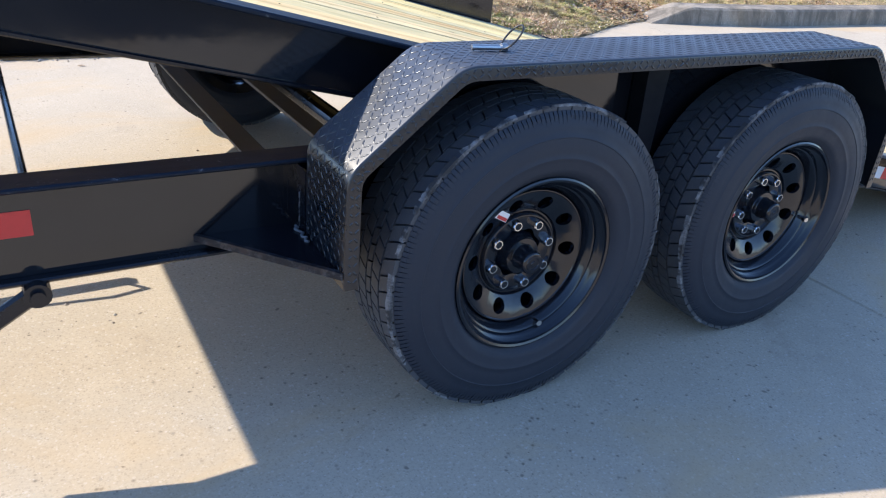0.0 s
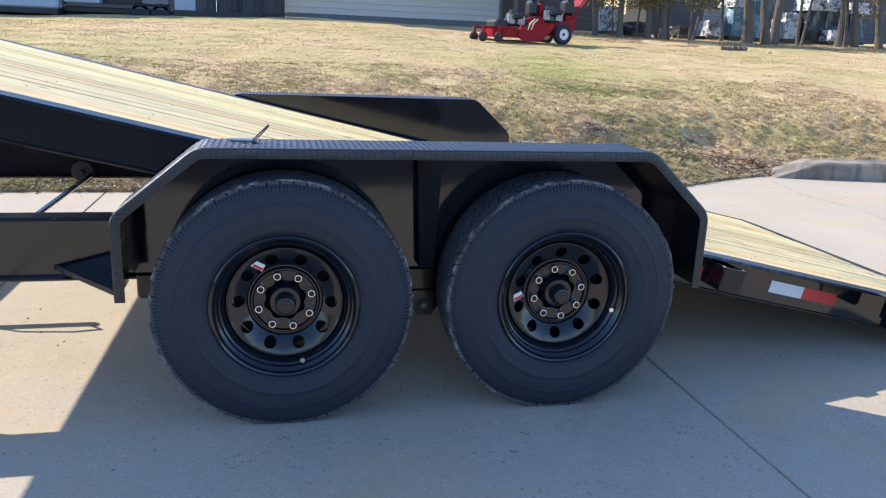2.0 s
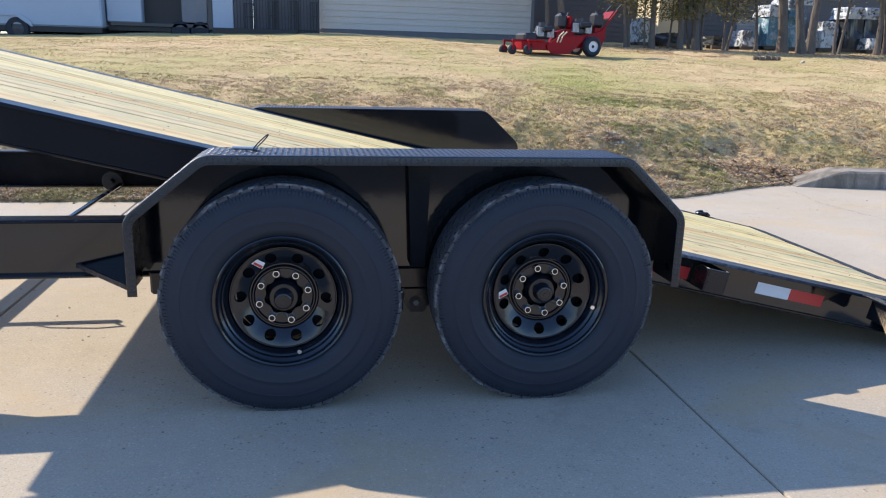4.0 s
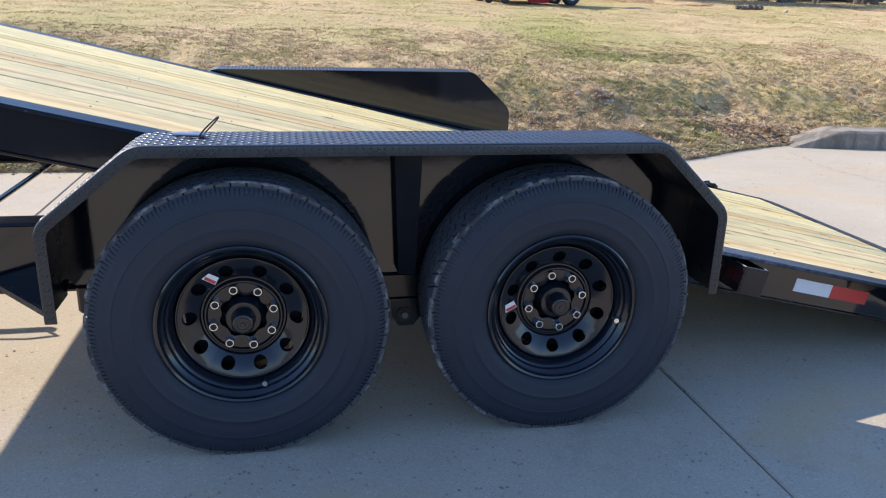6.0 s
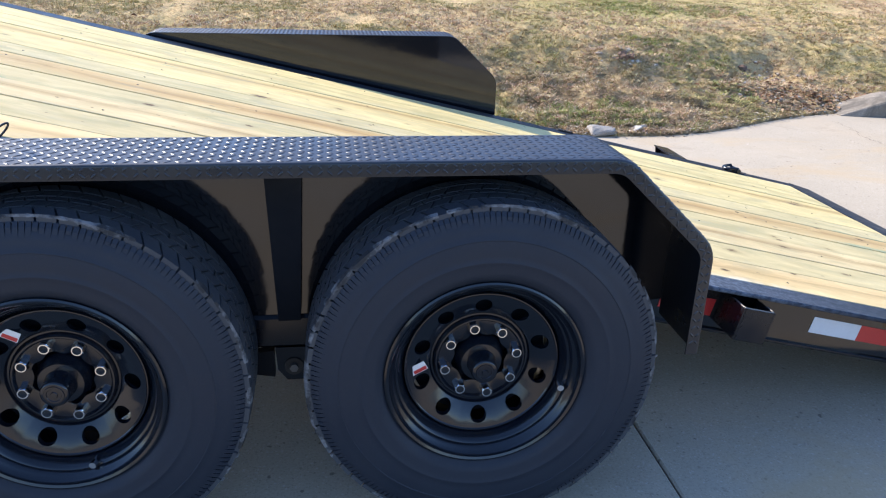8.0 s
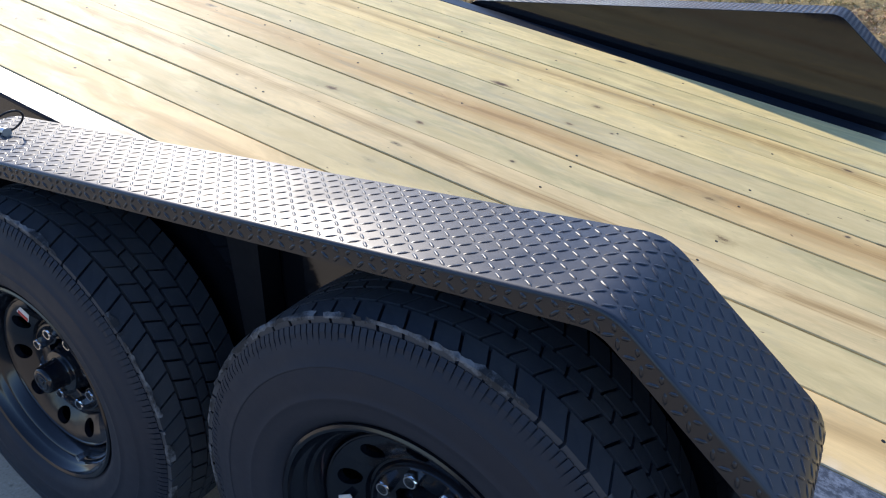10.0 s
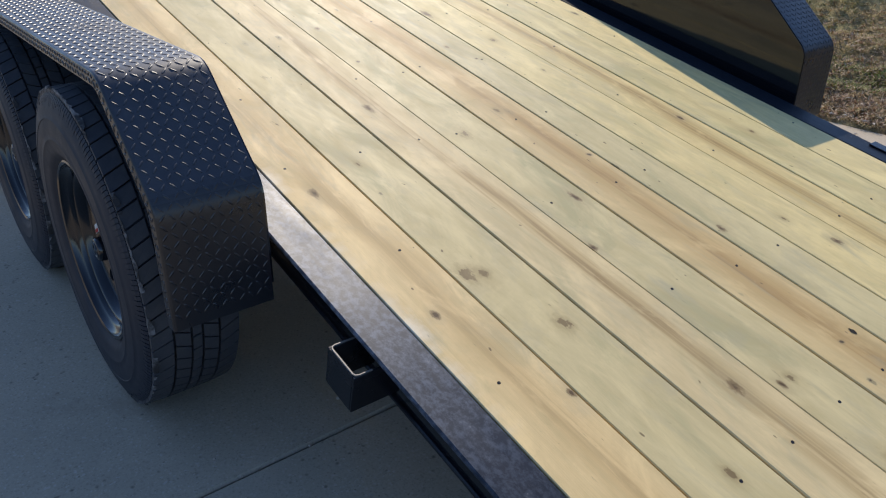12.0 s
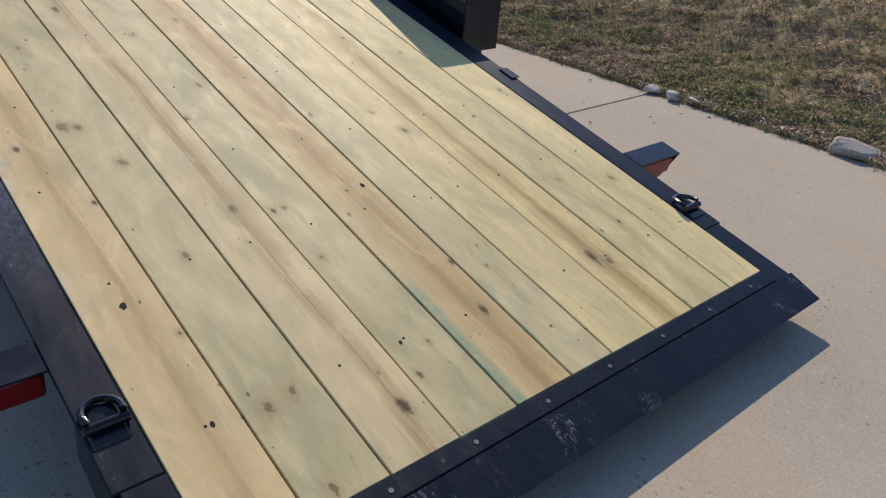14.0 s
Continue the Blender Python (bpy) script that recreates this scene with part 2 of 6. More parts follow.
    for sx, y, r, kind in knots:
        gap = m.node("VectorMath")
        gap.operation = "DISTANCE"
        long = 0.45 if kind == "streak" else 0.6
        m.put(gap.inputs[0], flat if kind == "pin" else m.coords((long, 1, 0)))
        gap.inputs[1].default_value = (sx if kind == "pin" else sx * long, y, 0)
        d = m.math("ADD", gap.outputs[1], m.ramp(ragged, 0.3, 0.7, -0.5 * r, 0.5 * r))
        if kind == "pin":
            m.mix(m.ramp(d, r * 1.5, r * 0.8, 0, 0.45), (0.30, 0.22, 0.12))
            m.mix(m.ramp(d, r * 0.8, r * 0.4, 0, 0.9), (0.07, 0.05, 0.03))
        elif kind == "oval":        # sound knot: brown halo round a small dark heart
            m.mix(m.ramp(d, r * 2.0, r * 0.7, 0, 0.32), (0.44, 0.34, 0.16))
            m.mix(m.ramp(d, r * 0.95, r * 0.5, 0, 0.40), (0.34, 0.258, 0.115))
            m.mix(m.ramp(d, r * 0.42, r * 0.25, 0, 0.75), (0.15, 0.095, 0.042))
        else:
            m.mix(m.ramp(d, r * 2.2, r * 0.8, 0, 0.32), (0.38, 0.30, 0.16))
            m.mix(m.ramp(d, r * 0.85, r * 0.5, 0, 0.85), (0.215, 0.145, 0.068))
            m.mix(m.ramp(d, r * 0.4, r * 0.15, 0, 0.9), (0.080, 0.048, 0.024))
    pin = m.noise(38, m.coords((0.8, 1.6, 1), shift=off), 1)
    m.mix(m.ramp(pin, 0.76, 0.79, 0, 0.8), (0.15, 0.10, 0.05))
    m.mix(m.ramp(m.noise(1.0, m.coords((14, 70, 1), shift=off), 3, 0.6, 0.8), 0.70, 0.76, 0, 0.5), (0.28, 0.21, 0.11))
    copper = m.noise(3.1, m.coords((0.6, 6, 1), shift=off), 3, 0.6, 0.8)
    m.mix(m.ramp(copper, 0.70, 0.76, 0, 0.5), (0.27, 0.36, 0.22))
    if stain:       # copper-green stain along one edge by the tail
        edge = m.math("ADD", pos.outputs[1], m.ramp(soft, 0.3, 0.7, -0.008, 0.008))
        where = m.math("MULTIPLY", m.ramp(edge, 1.156, 1.138), m.math("MULTIPLY", m.ramp(pos.outputs[0], 2.52, 2.66), m.ramp(ragged, 0.35, 0.55, 0.35, 1)))
        m.mix(m.math("MULTIPLY", where, 0.8), (0.25, 0.36, 0.23))
    if scuffed:     # rubbed pale in patches where it meets the steel edge
        rub = m.math("ADD", pos.outputs[1], m.ramp(ragged, 0.3, 0.7, -0.012, 0.012))
        along = m.ramp(m.noise(1.0, m.coords((5, 0, 0)), 4, 0.65), 0.46, 0.60)
        m.mix(m.math("MULTIPLY", m.math("MULTIPLY", m.ramp(rub, 0.445, 0.415), along), m.math("MULTIPLY", m.ramp(pos.outputs[0], 0.5, 0.9), m.ramp(pos.outputs[0], 2.4, 1.8, 0.1, 0.75))), (0.86, 0.76, 0.58))
    m.rough(mottle, 0.55, 0.66)
    m.bump(fibre, 0.2, 0.0015)
    m.bump(bands, 0.1, 0.002)
    return m.m


BOARD_WOODS = [
    wood("golden_pine", (0.768, 0.590, 0.321), (0.505, 0.05, 0.6), (0.54, 0.36, 0.15), 0.4, scuffed=True, knots=[(1.229, 0.477, 0.014, "streak"), (1.711, 0.480, 0.011, "knot"), (1.999, 0.574, 0.010, "knot"), (2.504, 0.571, 0.011, "oval"), (2.767, 0.584, 0.006, "pin")]),
    wood("greenish_pine", (0.651, 0.551, 0.316), green=0.5, knots=[(1.153, 0.645, 0.013, "oval"), (1.637, 0.618, 0.030, "oval"), (1.653, 0.654, 0.020, "oval"), (1.855, 0.700, 0.024, "oval"), (2.274, 0.688, 0.013, "oval"), (2.756, 0.703, 0.022, "oval"), (2.774, 0.639, 0.025, "oval"), (2.993, 0.652, 0.020, "oval")]),
    wood("beige_pine", (0.723, 0.585, 0.342), (0.872, 0.034, 0.95), (0.43, 0.290, 0.12), green=0.45, knots=[(0.903, 0.836, 0.016, "streak"), (2.156, 0.872, 0.018, "knot"), (2.801, 0.890, 0.010, "oval"), (2.901, 0.886, 0.020, "knot")]),
    wood("grey_green_pine", (0.656, 0.557, 0.321), green=0.55, knots=[(0.015, 0.998, 0.018, "streak"), (0.314, 1.000, 0.011, "knot"), (0.604, 0.988, 0.008, "pin"), (1.129, 1.014, 0.024, "oval"), (1.516, 1.074, 0.015, "streak"), (1.696, 0.953, 0.013, "knot"), (2.195, 1.002, 0.016, "oval"), (2.197, 0.968, 0.010, "knot"), (2.415, 0.984, 0.018, "oval"), (2.777, 1.055, 0.011, "oval"), (2.850, 0.973, 0.010, "knot")]),
    wood("heartwood_pine", (0.679, 0.524, 0.278), (1.222, 0.072, 1.0), (0.50, 0.315, 0.118), green=0.3, stain=True, knots=[(1.051, 1.202, 0.018, "oval"), (1.371, 1.278, 0.008, "pin"), (2.194, 1.208, 0.007, "pin"), (2.577, 1.291, 0.009, "streak"), (2.758, 1.251, 0.015, "streak")]),
    wood("greenish_pine_pale", (0.651, 0.557, 0.321), green=0.5, knots=[(0.601, 1.351, 0.012, "oval"), (0.716, 1.393, 0.007, "pin"), (1.796, 1.325, 0.013, "knot"), (2.631, 1.373, 0.008, "oval"), (2.884, 1.372, 0.006, "pin")]),
    wood("yellow_pine", (0.779, 0.645, 0.337), green=0.35, knots=[(0.303, 1.475, 0.020, "streak"), (0.603, 1.566, 0.018, "oval"), (0.874, 1.567, 0.013, "oval"), (1.846, 1.536, 0.014, "oval"), (1.979, 1.577, 0.015, "knot")]),
    wood("yellow_heart_pine", (0.768, 0.617, 0.306), (1.735, 0.048, 1.0), (0.50, 0.340, 0.125), green=0.3, knots=[(1.320, 1.760, 0.012, "knot"), (2.736, 1.701, 0.020, "streak"), (2.770, 1.743, 0.022, "oval")]),
    wood("pale_greenish_pine", (0.723, 0.617, 0.327), (1.906, 0.04, 0.25), green=0.45, knots=[(1.486, 1.921, 0.014, "oval"), (1.980, 1.888, 0.009, "pin"), (2.403, 1.899, 0.013, "oval"), (2.653, 1.925, 0.010, "knot")]),
    wood("pale_yellow_pine", (0.801, 0.667, 0.349), green=0.35, knots=[(1.857, 2.135, 0.012, "oval"), (2.468, 2.105, 0.020, "oval")])]


M_HOLE = Mat("open_knot_hole", (0.012, 0.009, 0.006), 0.9).m


def concrete(name, base, streaks=False):
    m = Mat(name, base, 0.85, spec=0.25)
    big = m.noise(0.7, m.coords(which="Object"), 5, 0.6)
    mid = m.noise(9, detail=6, rough=0.7)
    fine = m.noise(130, detail=4, rough=0.7)
    speck = m.noise(75, detail=2)
    m.mix(m.ramp(big, 0.35, 0.7, 0, 0.7), tuple(c * f for c, f in zip(base, (0.78, 0.78, 0.78))))
    m.mix(m.ramp(m.noise(0.45, m.coords(), 4, 0.6, 0.6), 0.5, 0.68, 0, 0.4), tuple(c * f for c, f in zip(base, (1.06, 0.96, 0.82))))
    m.mix(m.ramp(mid, 0.5, 0.75, 0, 0.35), tuple(c * 1.18 for c in base))
    m.mix(m.ramp(fine, 0.48, 0.66, 0, 0.38), tuple(c * 0.55 for c in base))
    m.mix(m.ramp(speck, 0.62, 0.70, 0, 0.3), (0.62, 0.58, 0.52))
    cell = m.node("TexVoronoi", Scale=170.0)
    m.put(cell.inputs["Vector"], m.coords())
    tint = m.node("SeparateColor")
    m.put(tint.inputs[0], cell.outputs["Color"])
    m.mix(m.math("MULTIPLY", m.ramp(tint.outputs[0], 0.72, 0.80), m.ramp(cell.outputs["Distance"], 0.5, 0.3, 0, 0.34)), tuple(c * 0.42 for c in base))
    m.mix(m.math("MULTIPLY", m.ramp(tint.outputs[1], 0.80, 0.86), m.ramp(cell.outputs["Distance"], 0.5, 0.3, 0, 0.22)), (0.66, 0.60, 0.52))
    # worn-out pits and stone chips a few millimetres wide
    pit = m.node("TexVoronoi", Scale=85.0)
    m.put(pit.inputs["Vector"], m.coords())
    chip = m.node("SeparateColor")
    m.put(chip.inputs[0], pit.outputs["Color"])
    where = m.ramp(m.noise(2.2, detail=4), 0.42, 0.62, 0.1, 1.0)
    m.mix(m.math("MULTIPLY", m.math("MULTIPLY", m.ramp(chip.outputs[0], 0.88, 0.92), m.ramp(pit.outputs["Distance"], m.ramp(chip.outputs[2], 0, 1, 0.25, 0.55), 0.15, 0, 0.85)), where), tuple(c * 0.26 for c in base))
    m.mix(m.math("MULTIPLY", m.ramp(chip.outputs[1], 0.86, 0.90), m.ramp(pit.outputs["Distance"], 0.40, 0.25, 0, 0.35)), (0.62, 0.56, 0.48))
    m.mix(m.ramp(m.noise(1.6, detail=7, rough=0.75, distortion=0.8), 0.60, 0.72, 0, 0.4), (0.26, 0.205, 0.15))
    m.mix(m.ramp(m.noise(30, detail=1), 0.74, 0.78, 0, 0.75), tuple(c * 0.35 for c in base))
    stain = m.noise(0.9, m.coords((1, 1.8, 1)), 6, 0.62, 0.7)
    m.mix(m.ramp(stain, 0.53, 0.68, 0, 0.5), tuple(c * f for c, f in zip(base, (1.02, 0.86, 0.60))))
    if streaks:
        run = m.noise(1.0, m.coords((4, 4, 1.6)), 6, 0.7, 0.8)
        m.mix(m.ramp(run, 0.40, 0.60, 0, 0.85), (0.12, 0.105, 0.085))
    m.bump(fine, 0.16, 0.003)
    m.bump(mid, 0.10, 0.006)
    return m.m


M_CONCRETE = concrete("broom_finished_concrete", (0.486, 0.414, 0.310))
M_KERB = concrete("weathered_kerb_concrete", (0.33, 0.285, 0.225), True)
M_ROCK = concrete("pale_rock", (0.38, 0.345, 0.30))
M_CHALK = concrete("chalky_rock", (0.56, 0.52, 0.46))
M_JOINT = Mat("joint_dirt", (0.05, 0.043, 0.035), 0.95).m


def lawn_mat():
    m = Mat("winter_lawn", (0.609, 0.455, 0.243), 0.95, spec=0.08)
    big = m.noise(0.3, detail=6, rough=0.65)
    mid = m.noise(1.7, detail=7, rough=0.72)
    clump = m.noise(5.5, detail=6, rough=0.7)
    fine = m.noise(14, detail=7, rough=0.78)
    blade = m.noise(60, detail=4, rough=0.7)
    m.mix(m.ramp(mid, 0.45, 0.60, 0, 0.8), (0.735, 0.544, 0.306))
    m.mix(m.ramp(big, 0.43, 0.58, 0, 0.7), (0.470, 0.425, 0.160))
    m.mix(m.ramp(mid, 0.43, 0.34, 0, 0.35), (0.315, 0.228, 0.126))
    m.mix(m.ramp(clump, 0.52, 0.64, 0, 0.35), (0.294, 0.238, 0.108))
    m.mix(m.ramp(fine, 0.52, 0.64, 0, 0.35), (0.240, 0.190, 0.092))
    m.mix(m.ramp(blade, 0.54, 0.66, 0, 0.6), (0.777, 0.594, 0.342))
    m.mix(m.ramp(blade, 0.45, 0.35, 0, 0.45), (0.179, 0.129, 0.063))
    # bare soil shows through at the foot of the bank
    foot = m.node("SeparateXYZ", Vector=m.coords())
    m.mix(m.math("MULTIPLY", m.ramp(foot.outputs[1], 6.2, 4.6), m.ramp(clump, 0.36, 0.56, 0.1, 0.8)), (0.158, 0.109, 0.068))
    m.bump(clump, 0.5, 0.06)
    m.bump(fine, 0.7, 0.04)
    m.bump(blade, 0.5, 0.02)
    return m.m


M_LAWN = lawn_mat()


def blade_mat(name, stops, drift=()):
    """Blades that differ one by one, and drift in tone over the ground."""
    m = Mat(name, stops[0], 0.8, spec=0.15)
    n = m.node("ValToRGB")
    m.put(n.inputs[0], m.island())
    e = n.color_ramp.elements
    e[0].color, e[1].color = (*stops[0], 1), (*stops[-1], 1)
    for i, c in enumerate(stops[1:-1], 1):
        e.new(i / (len(stops) - 1)).color = (*c, 1)
    m.mix(1.0, n.outputs[0])
    for scale, lo, hi, amount, c in drift:
        m.mix(m.ramp(m.noise(scale, detail=3), lo, hi, 0, amount), c)
    return m.m


M_BLADE = blade_mat("dry_grass_blades", [(0.736, 0.495, 0.288), (0.871, 0.628, 0.402), (0.478, 0.318, 0.175), (0.418, 0.344, 0.122), (0.816, 0.557, 0.340), (0.637, 0.433, 0.244)])
M_GREEN = blade_mat("green_grass_blades", [(0.17, 0.21, 0.05), (0.28, 0.32, 0.08), (0.12, 0.15, 0.04), (0.38, 0.36, 0.15)])
M_LEAF = blade_mat("dead_leaves", [(0.30, 0.17, 0.09), (0.42, 0.31, 0.20), (0.17, 0.08, 0.045), (0.36, 0.22, 0.13)])
M_FOLIAGE = blade_mat("evergreen_leaves", [(0.09, 0.10, 0.03), (0.17, 0.15, 0.05), (0.30, 0.19, 0.07), (0.12, 0.13, 0.04)])


def wrap_mat(name, skin, under):
    """Crumpled plastic film, torn in places."""
    m = Mat(name, skin, 0.3)
    tear = m.noise(3.2, detail=5, rough=0.65, distortion=1.2)
    fold = m.noise(9, m.coords((1, 1, 0.4)), 5, 0.6, 1.0)
    m.mix(m.ramp(fold, 0.45, 0.7, 0, 0.6), tuple(c * 0.5 for c in skin))
    m.mix(m.ramp(tear, 0.50, 0.58, 0, 0.9), under)
    m.bump(fold, 0.8, 0.06)
    return m.m


M_ASPHALT = simple("asphalt", (0.035, 0.035, 0.038), 0.9, scale=3, vary=0.4)
M_RED = Mat("red_mower_enamel", (0.24, 0.003, 0.008), 0.4, spec=0.18).mix(0.0, (0.2, 0.003, 0.008)).m
M_RED_LENS = Mat("red_lamp_lens", (0.20, 0.006, 0.006), 0.25, coat=0.1, spec=0.3).m
M_RED_TAPE = simple("red_reflective_tape", (0.50, 0.03, 0.028), 0.35, scale=60, vary=0.2)
M_WHITE_TAPE = simple("white_reflective_tape", (0.66, 0.67, 0.70), 0.35, scale=60, vary=0.15)
M_SIDING = simple("beige_lap_siding", (0.48, 0.45, 0.40), 0.7, scale=1.5, vary=0.2)
M_SIDING2 = simple("grey_lap_siding", (0.10, 0.09, 0.088), 0.7, scale=1.5, vary=0.2)
M_CREAM = simple("cream_wall_paint", (0.70, 0.58, 0.38), 0.7, scale=1.5, vary=0.15)
M_FOUND = simple("grey_foundation", (0.14, 0.14, 0.15), 0.9, scale=4)
M_ROOF = simple("dark_shingles", (0.07, 0.065, 0.06), 0.9, scale=4)
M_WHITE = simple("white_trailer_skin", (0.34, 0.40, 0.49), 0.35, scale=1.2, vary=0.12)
M_GREY = simple("grey_panel", (0.16, 0.17, 0.19), 0.5, scale=2)
M_BLACK = simple("black_steel_rack", (0.014, 0.014, 0.017), 0.5, scale=6)
M_BARK = simple("tree_bark", (0.13, 0.105, 0.085), 0.9, scale=7, vary=0.7)
M_WRAP = wrap_mat("white_plastic_wrap", (0.60, 0.62, 0.64), (0.05, 0.05, 0.055))
M_TEAL = wrap_mat("teal_plastic_sheet", (0.10, 0.21, 0.27), (0.30, 0.38, 0.42))
M_SILVER = simple("silver_engine_casting", (0.42, 0.42, 0.43), 0.35, 0.5, scale=25)
M_ENGINE = simple("grey_engine_casting", (0.05, 0.05, 0.055), 0.4, 0.1, scale=25)
M_SHEET = simple("grey_metal_sheet", (0.34, 0.37, 0.42), 0.5, scale=4)
M_PAPER = simple("white_sticker", (0.75, 0.73, 0.70), 0.5, scale=40, vary=0.1)


# ---- building tools ----
def mesh_from(name, verts, faces, material, smooth=False):
    me = bpy.data.meshes.new(name)
    me.from_pydata([tuple(v) for v in verts], [], faces)
    me.validate()
    me.materials.append(material)
    if smooth:
        me.polygons.foreach_set("use_smooth", [True] * len(me.polygons))
    me.update()
    return me


class Shape:
    """Gathers simple solids into one mesh."""

    def __init__(self):
        self.v, self.f = [], []

    def add(self, verts, faces):
        o = len(self.v)
        self.v += [Vector(p) for p in verts]
        self.f += [tuple(i + o for i in f) for f in faces]
        return self

    def box(self, lo, hi, bevel=0.0, m=None):
        (x0, y0, z0), (x1, y1, z1) = lo, hi
        b = min(bevel, (x1 - x0) / 2.2, (y1 - y0) / 2.2, (z1 - z0) / 2.2)
        if b <= 0:
            vs = [(x, y, z) for z in (z0, z1) for y in (y0, y1) for x in (x0, x1)]
            fs = [(0, 2, 3, 1), (4, 5, 7, 6), (0, 1, 5, 4), (2, 6, 7, 3), (0, 4, 6, 2), (1, 3, 7, 5)]
        else:
            vs, fs = chamfered((x0, y0, z0), (x1, y1, z1), b)
        if m is not None:
            vs = [m @ Vector(p) for p in vs]
        return self.add(vs, fs)

    def tube(self, a, b, r, n=10, r2=None, caps=True):
        a, b = Vector(a), Vector(b)
        q = (b - a).to_track_quat("Z", "Y").to_matrix()
        r2 = r if r2 is None else r2
        vs = []
        for p, rr in ((a, r), (b, r2)):
            vs += [p + q @ Vector((rr * math.cos(2 * math.pi * i / n), rr * math.sin(2 * math.pi * i / n), 0)) for i in range(n)]
        fs = [(i, (i + 1) % n, n + (i + 1) % n, n + i) for i in range(n)]
        if caps:
            fs += [tuple(range(n))[::-1], tuple(range(n, 2 * n))]
        return self.add(vs, fs)

    def path(self, pts, r, n=8):
        """A round bar along a line of points."""
        pts = [Vector(p) for p in pts]
        rings = []
        for i, p in enumerate(pts):
            d = (pts[min(i + 1, len(pts) - 1)] - pts[max(i - 1, 0)]).normalized()
            q = d.to_track_quat("Z", "Y").to_matrix()
            rings.append([p + q @ Vector((r * math.cos(2 * math.pi * k / n), r * math.sin(2 * math.pi * k / n), 0)) for k in range(n)])
        vs = [v for ring in rings for v in ring]
        fs = [(i * n + k, i * n + (k + 1) % n, (i + 1) * n + (k + 1) % n, (i + 1) * n + k) for i in range(len(pts) - 1) for k in range(n)]
        fs += [tuple(range(n))[::-1], tuple(range(len(vs) - n, len(vs)))]
        return self.add(vs, fs)

    def lathe(self, profile, n=64, closed=False, m=None):
        """A profile of (y, r) turned round the y axis."""
        vs = [Vector((r * math.cos(2 * math.pi * i / n), y, r * math.sin(2 * math.pi * i / n))) for i in range(n) for y, r in profile]
        k = len(profile)
        fs = [(i * k + j, i * k + j + 1, ((i + 1) % n) * k + j + 1, ((i + 1) % n) * k + j) for i in range(n) for j in range(k - 1 + closed) if j + 1 < k]
        if closed:
            fs += [(i * k + k - 1, i * k, ((i + 1) % n) * k, ((i + 1) % n) * k + k - 1) for i in range(n)]
        if m is not None:
            vs = [m @ p for p in vs]
        return self.add(vs, fs)

    def prism(self, outline, axis, lo, hi):
        """An outline of pairs pushed along an axis from lo to hi."""
        def at(p, d):
            return {"x": (d, p[0], p[1]), "y": (p[0], d, p[1]), "z": (p[0], p[1], d)}[axis]
        n = len(outline)
        vs = [at(p, lo) for p in outline] + [at(p, hi) for p in outline]
        fs = [tuple(range(n))[::-1], tuple(range(n, 2 * n))] + [(i, (i + 1) % n, n + (i + 1) % n, n + i) for i in range(n)]
        return self.add(vs, fs)

    def mesh(self, name, material, smooth=False):
        me = mesh_from(name, self.v, self.f, material)
        bm = bmesh.new()
        bm.from_mesh(me)
        bmesh.ops.recalc_face_normals(bm, faces=bm.faces)
        if smooth:
            for e in bm.edges:
                e.smooth = e.calc_face_angle(3.0) < radians(38)
            for f in bm.faces:
                f.smooth = True
        bm.to_mesh(me)
        bm.free()
        return me


def chamfered(lo, hi, b):
    """A box with its twelve edges cut."""
    vs, key = [], {}
    for sx in (0, 1):
        for sy in (0, 1):
            for sz in (0, 1):
                c = [(lo[i], hi[i])[s] for i, s in enumerate((sx, sy, sz))]
                for ax in range(3):
                    p = [c[i] if i == ax else c[i] + (b if (sx, sy, sz)[i] == 0 else -b) for i in range(3)]
                    key[sx, sy, sz, ax] = len(vs)
                    vs.append(p)
    fs = []
    for ax in range(3):
        o = [i for i in range(3) if i != ax]
        for s in (0, 1):
            ring = []
            for u, w in ((0, 0), (1, 0), (1, 1), (0, 1)):
                t = [0, 0, 0]
                t[ax], t[o[0]], t[o[1]] = s, u, w
                ring.append(key[(*t, ax)])
            fs.append(tuple(ring))
        for u in (0, 1):
            for w in (0, 1):
                a, c = [0, 0, 0], [0, 0, 0]
                a[ax], c[ax] = 0, 1
                a[o[0]] = c[o[0]] = u
                a[o[1]] = c[o[1]] = w
                fs.append((key[(*a, o[0])], key[(*c, o[0])], key[(*c, o[1])], key[(*a, o[1])]))
    for sx in (0, 1):
        for sy in (0, 1):
            for sz in (0, 1):
                fs.append(tuple(key[sx, sy, sz, ax] for ax in range(3)))
    return vs, fs


def part(name, shape, material, parent=None, label="", smooth=False, m=None, kind=""):
    """One mesh object, from a Shape or a mesh, under a thing or part."""
    me = shape.mesh(name, material, smooth) if isinstance(shape, Shape) else shape
    ob = new(name, me)
    if parent is not None:
        ob.parent = parent
    if m is not None:
        ob.matrix_basis = m
    return tagged(ob, label=label, kind=kind)


def thing(name, label, category, m=None, group=""):
    ob = new(name)
    if m is not None:
        ob.matrix_basis = m
    return tagged(ob, label, category, group)


MID = 1.285                       # the trailer's middle line


def mirrored(y):
    return 2 * MID - y


# ---- ground ----
PAD_EDGE = 3.86
NEAR_EDGE = -3.6
JOINTS = [-30, -17.7, -12.24, -9.51, -6.72, -4.01, -1.30, 1.41, 6.83, 9.54, 12.25, 17.8, 30]


def smoothstep(a, b, x):
    t = min(1, max(0, (x - a) / (b - a)))
    return t * t * (3 - 2 * t)


def pad_edge(x):
    """Where the concrete ends: it widens where the drive leaves the kerb."""
    return PAD_EDGE + 0.8 * smoothstep(2.9, 5.1, x)


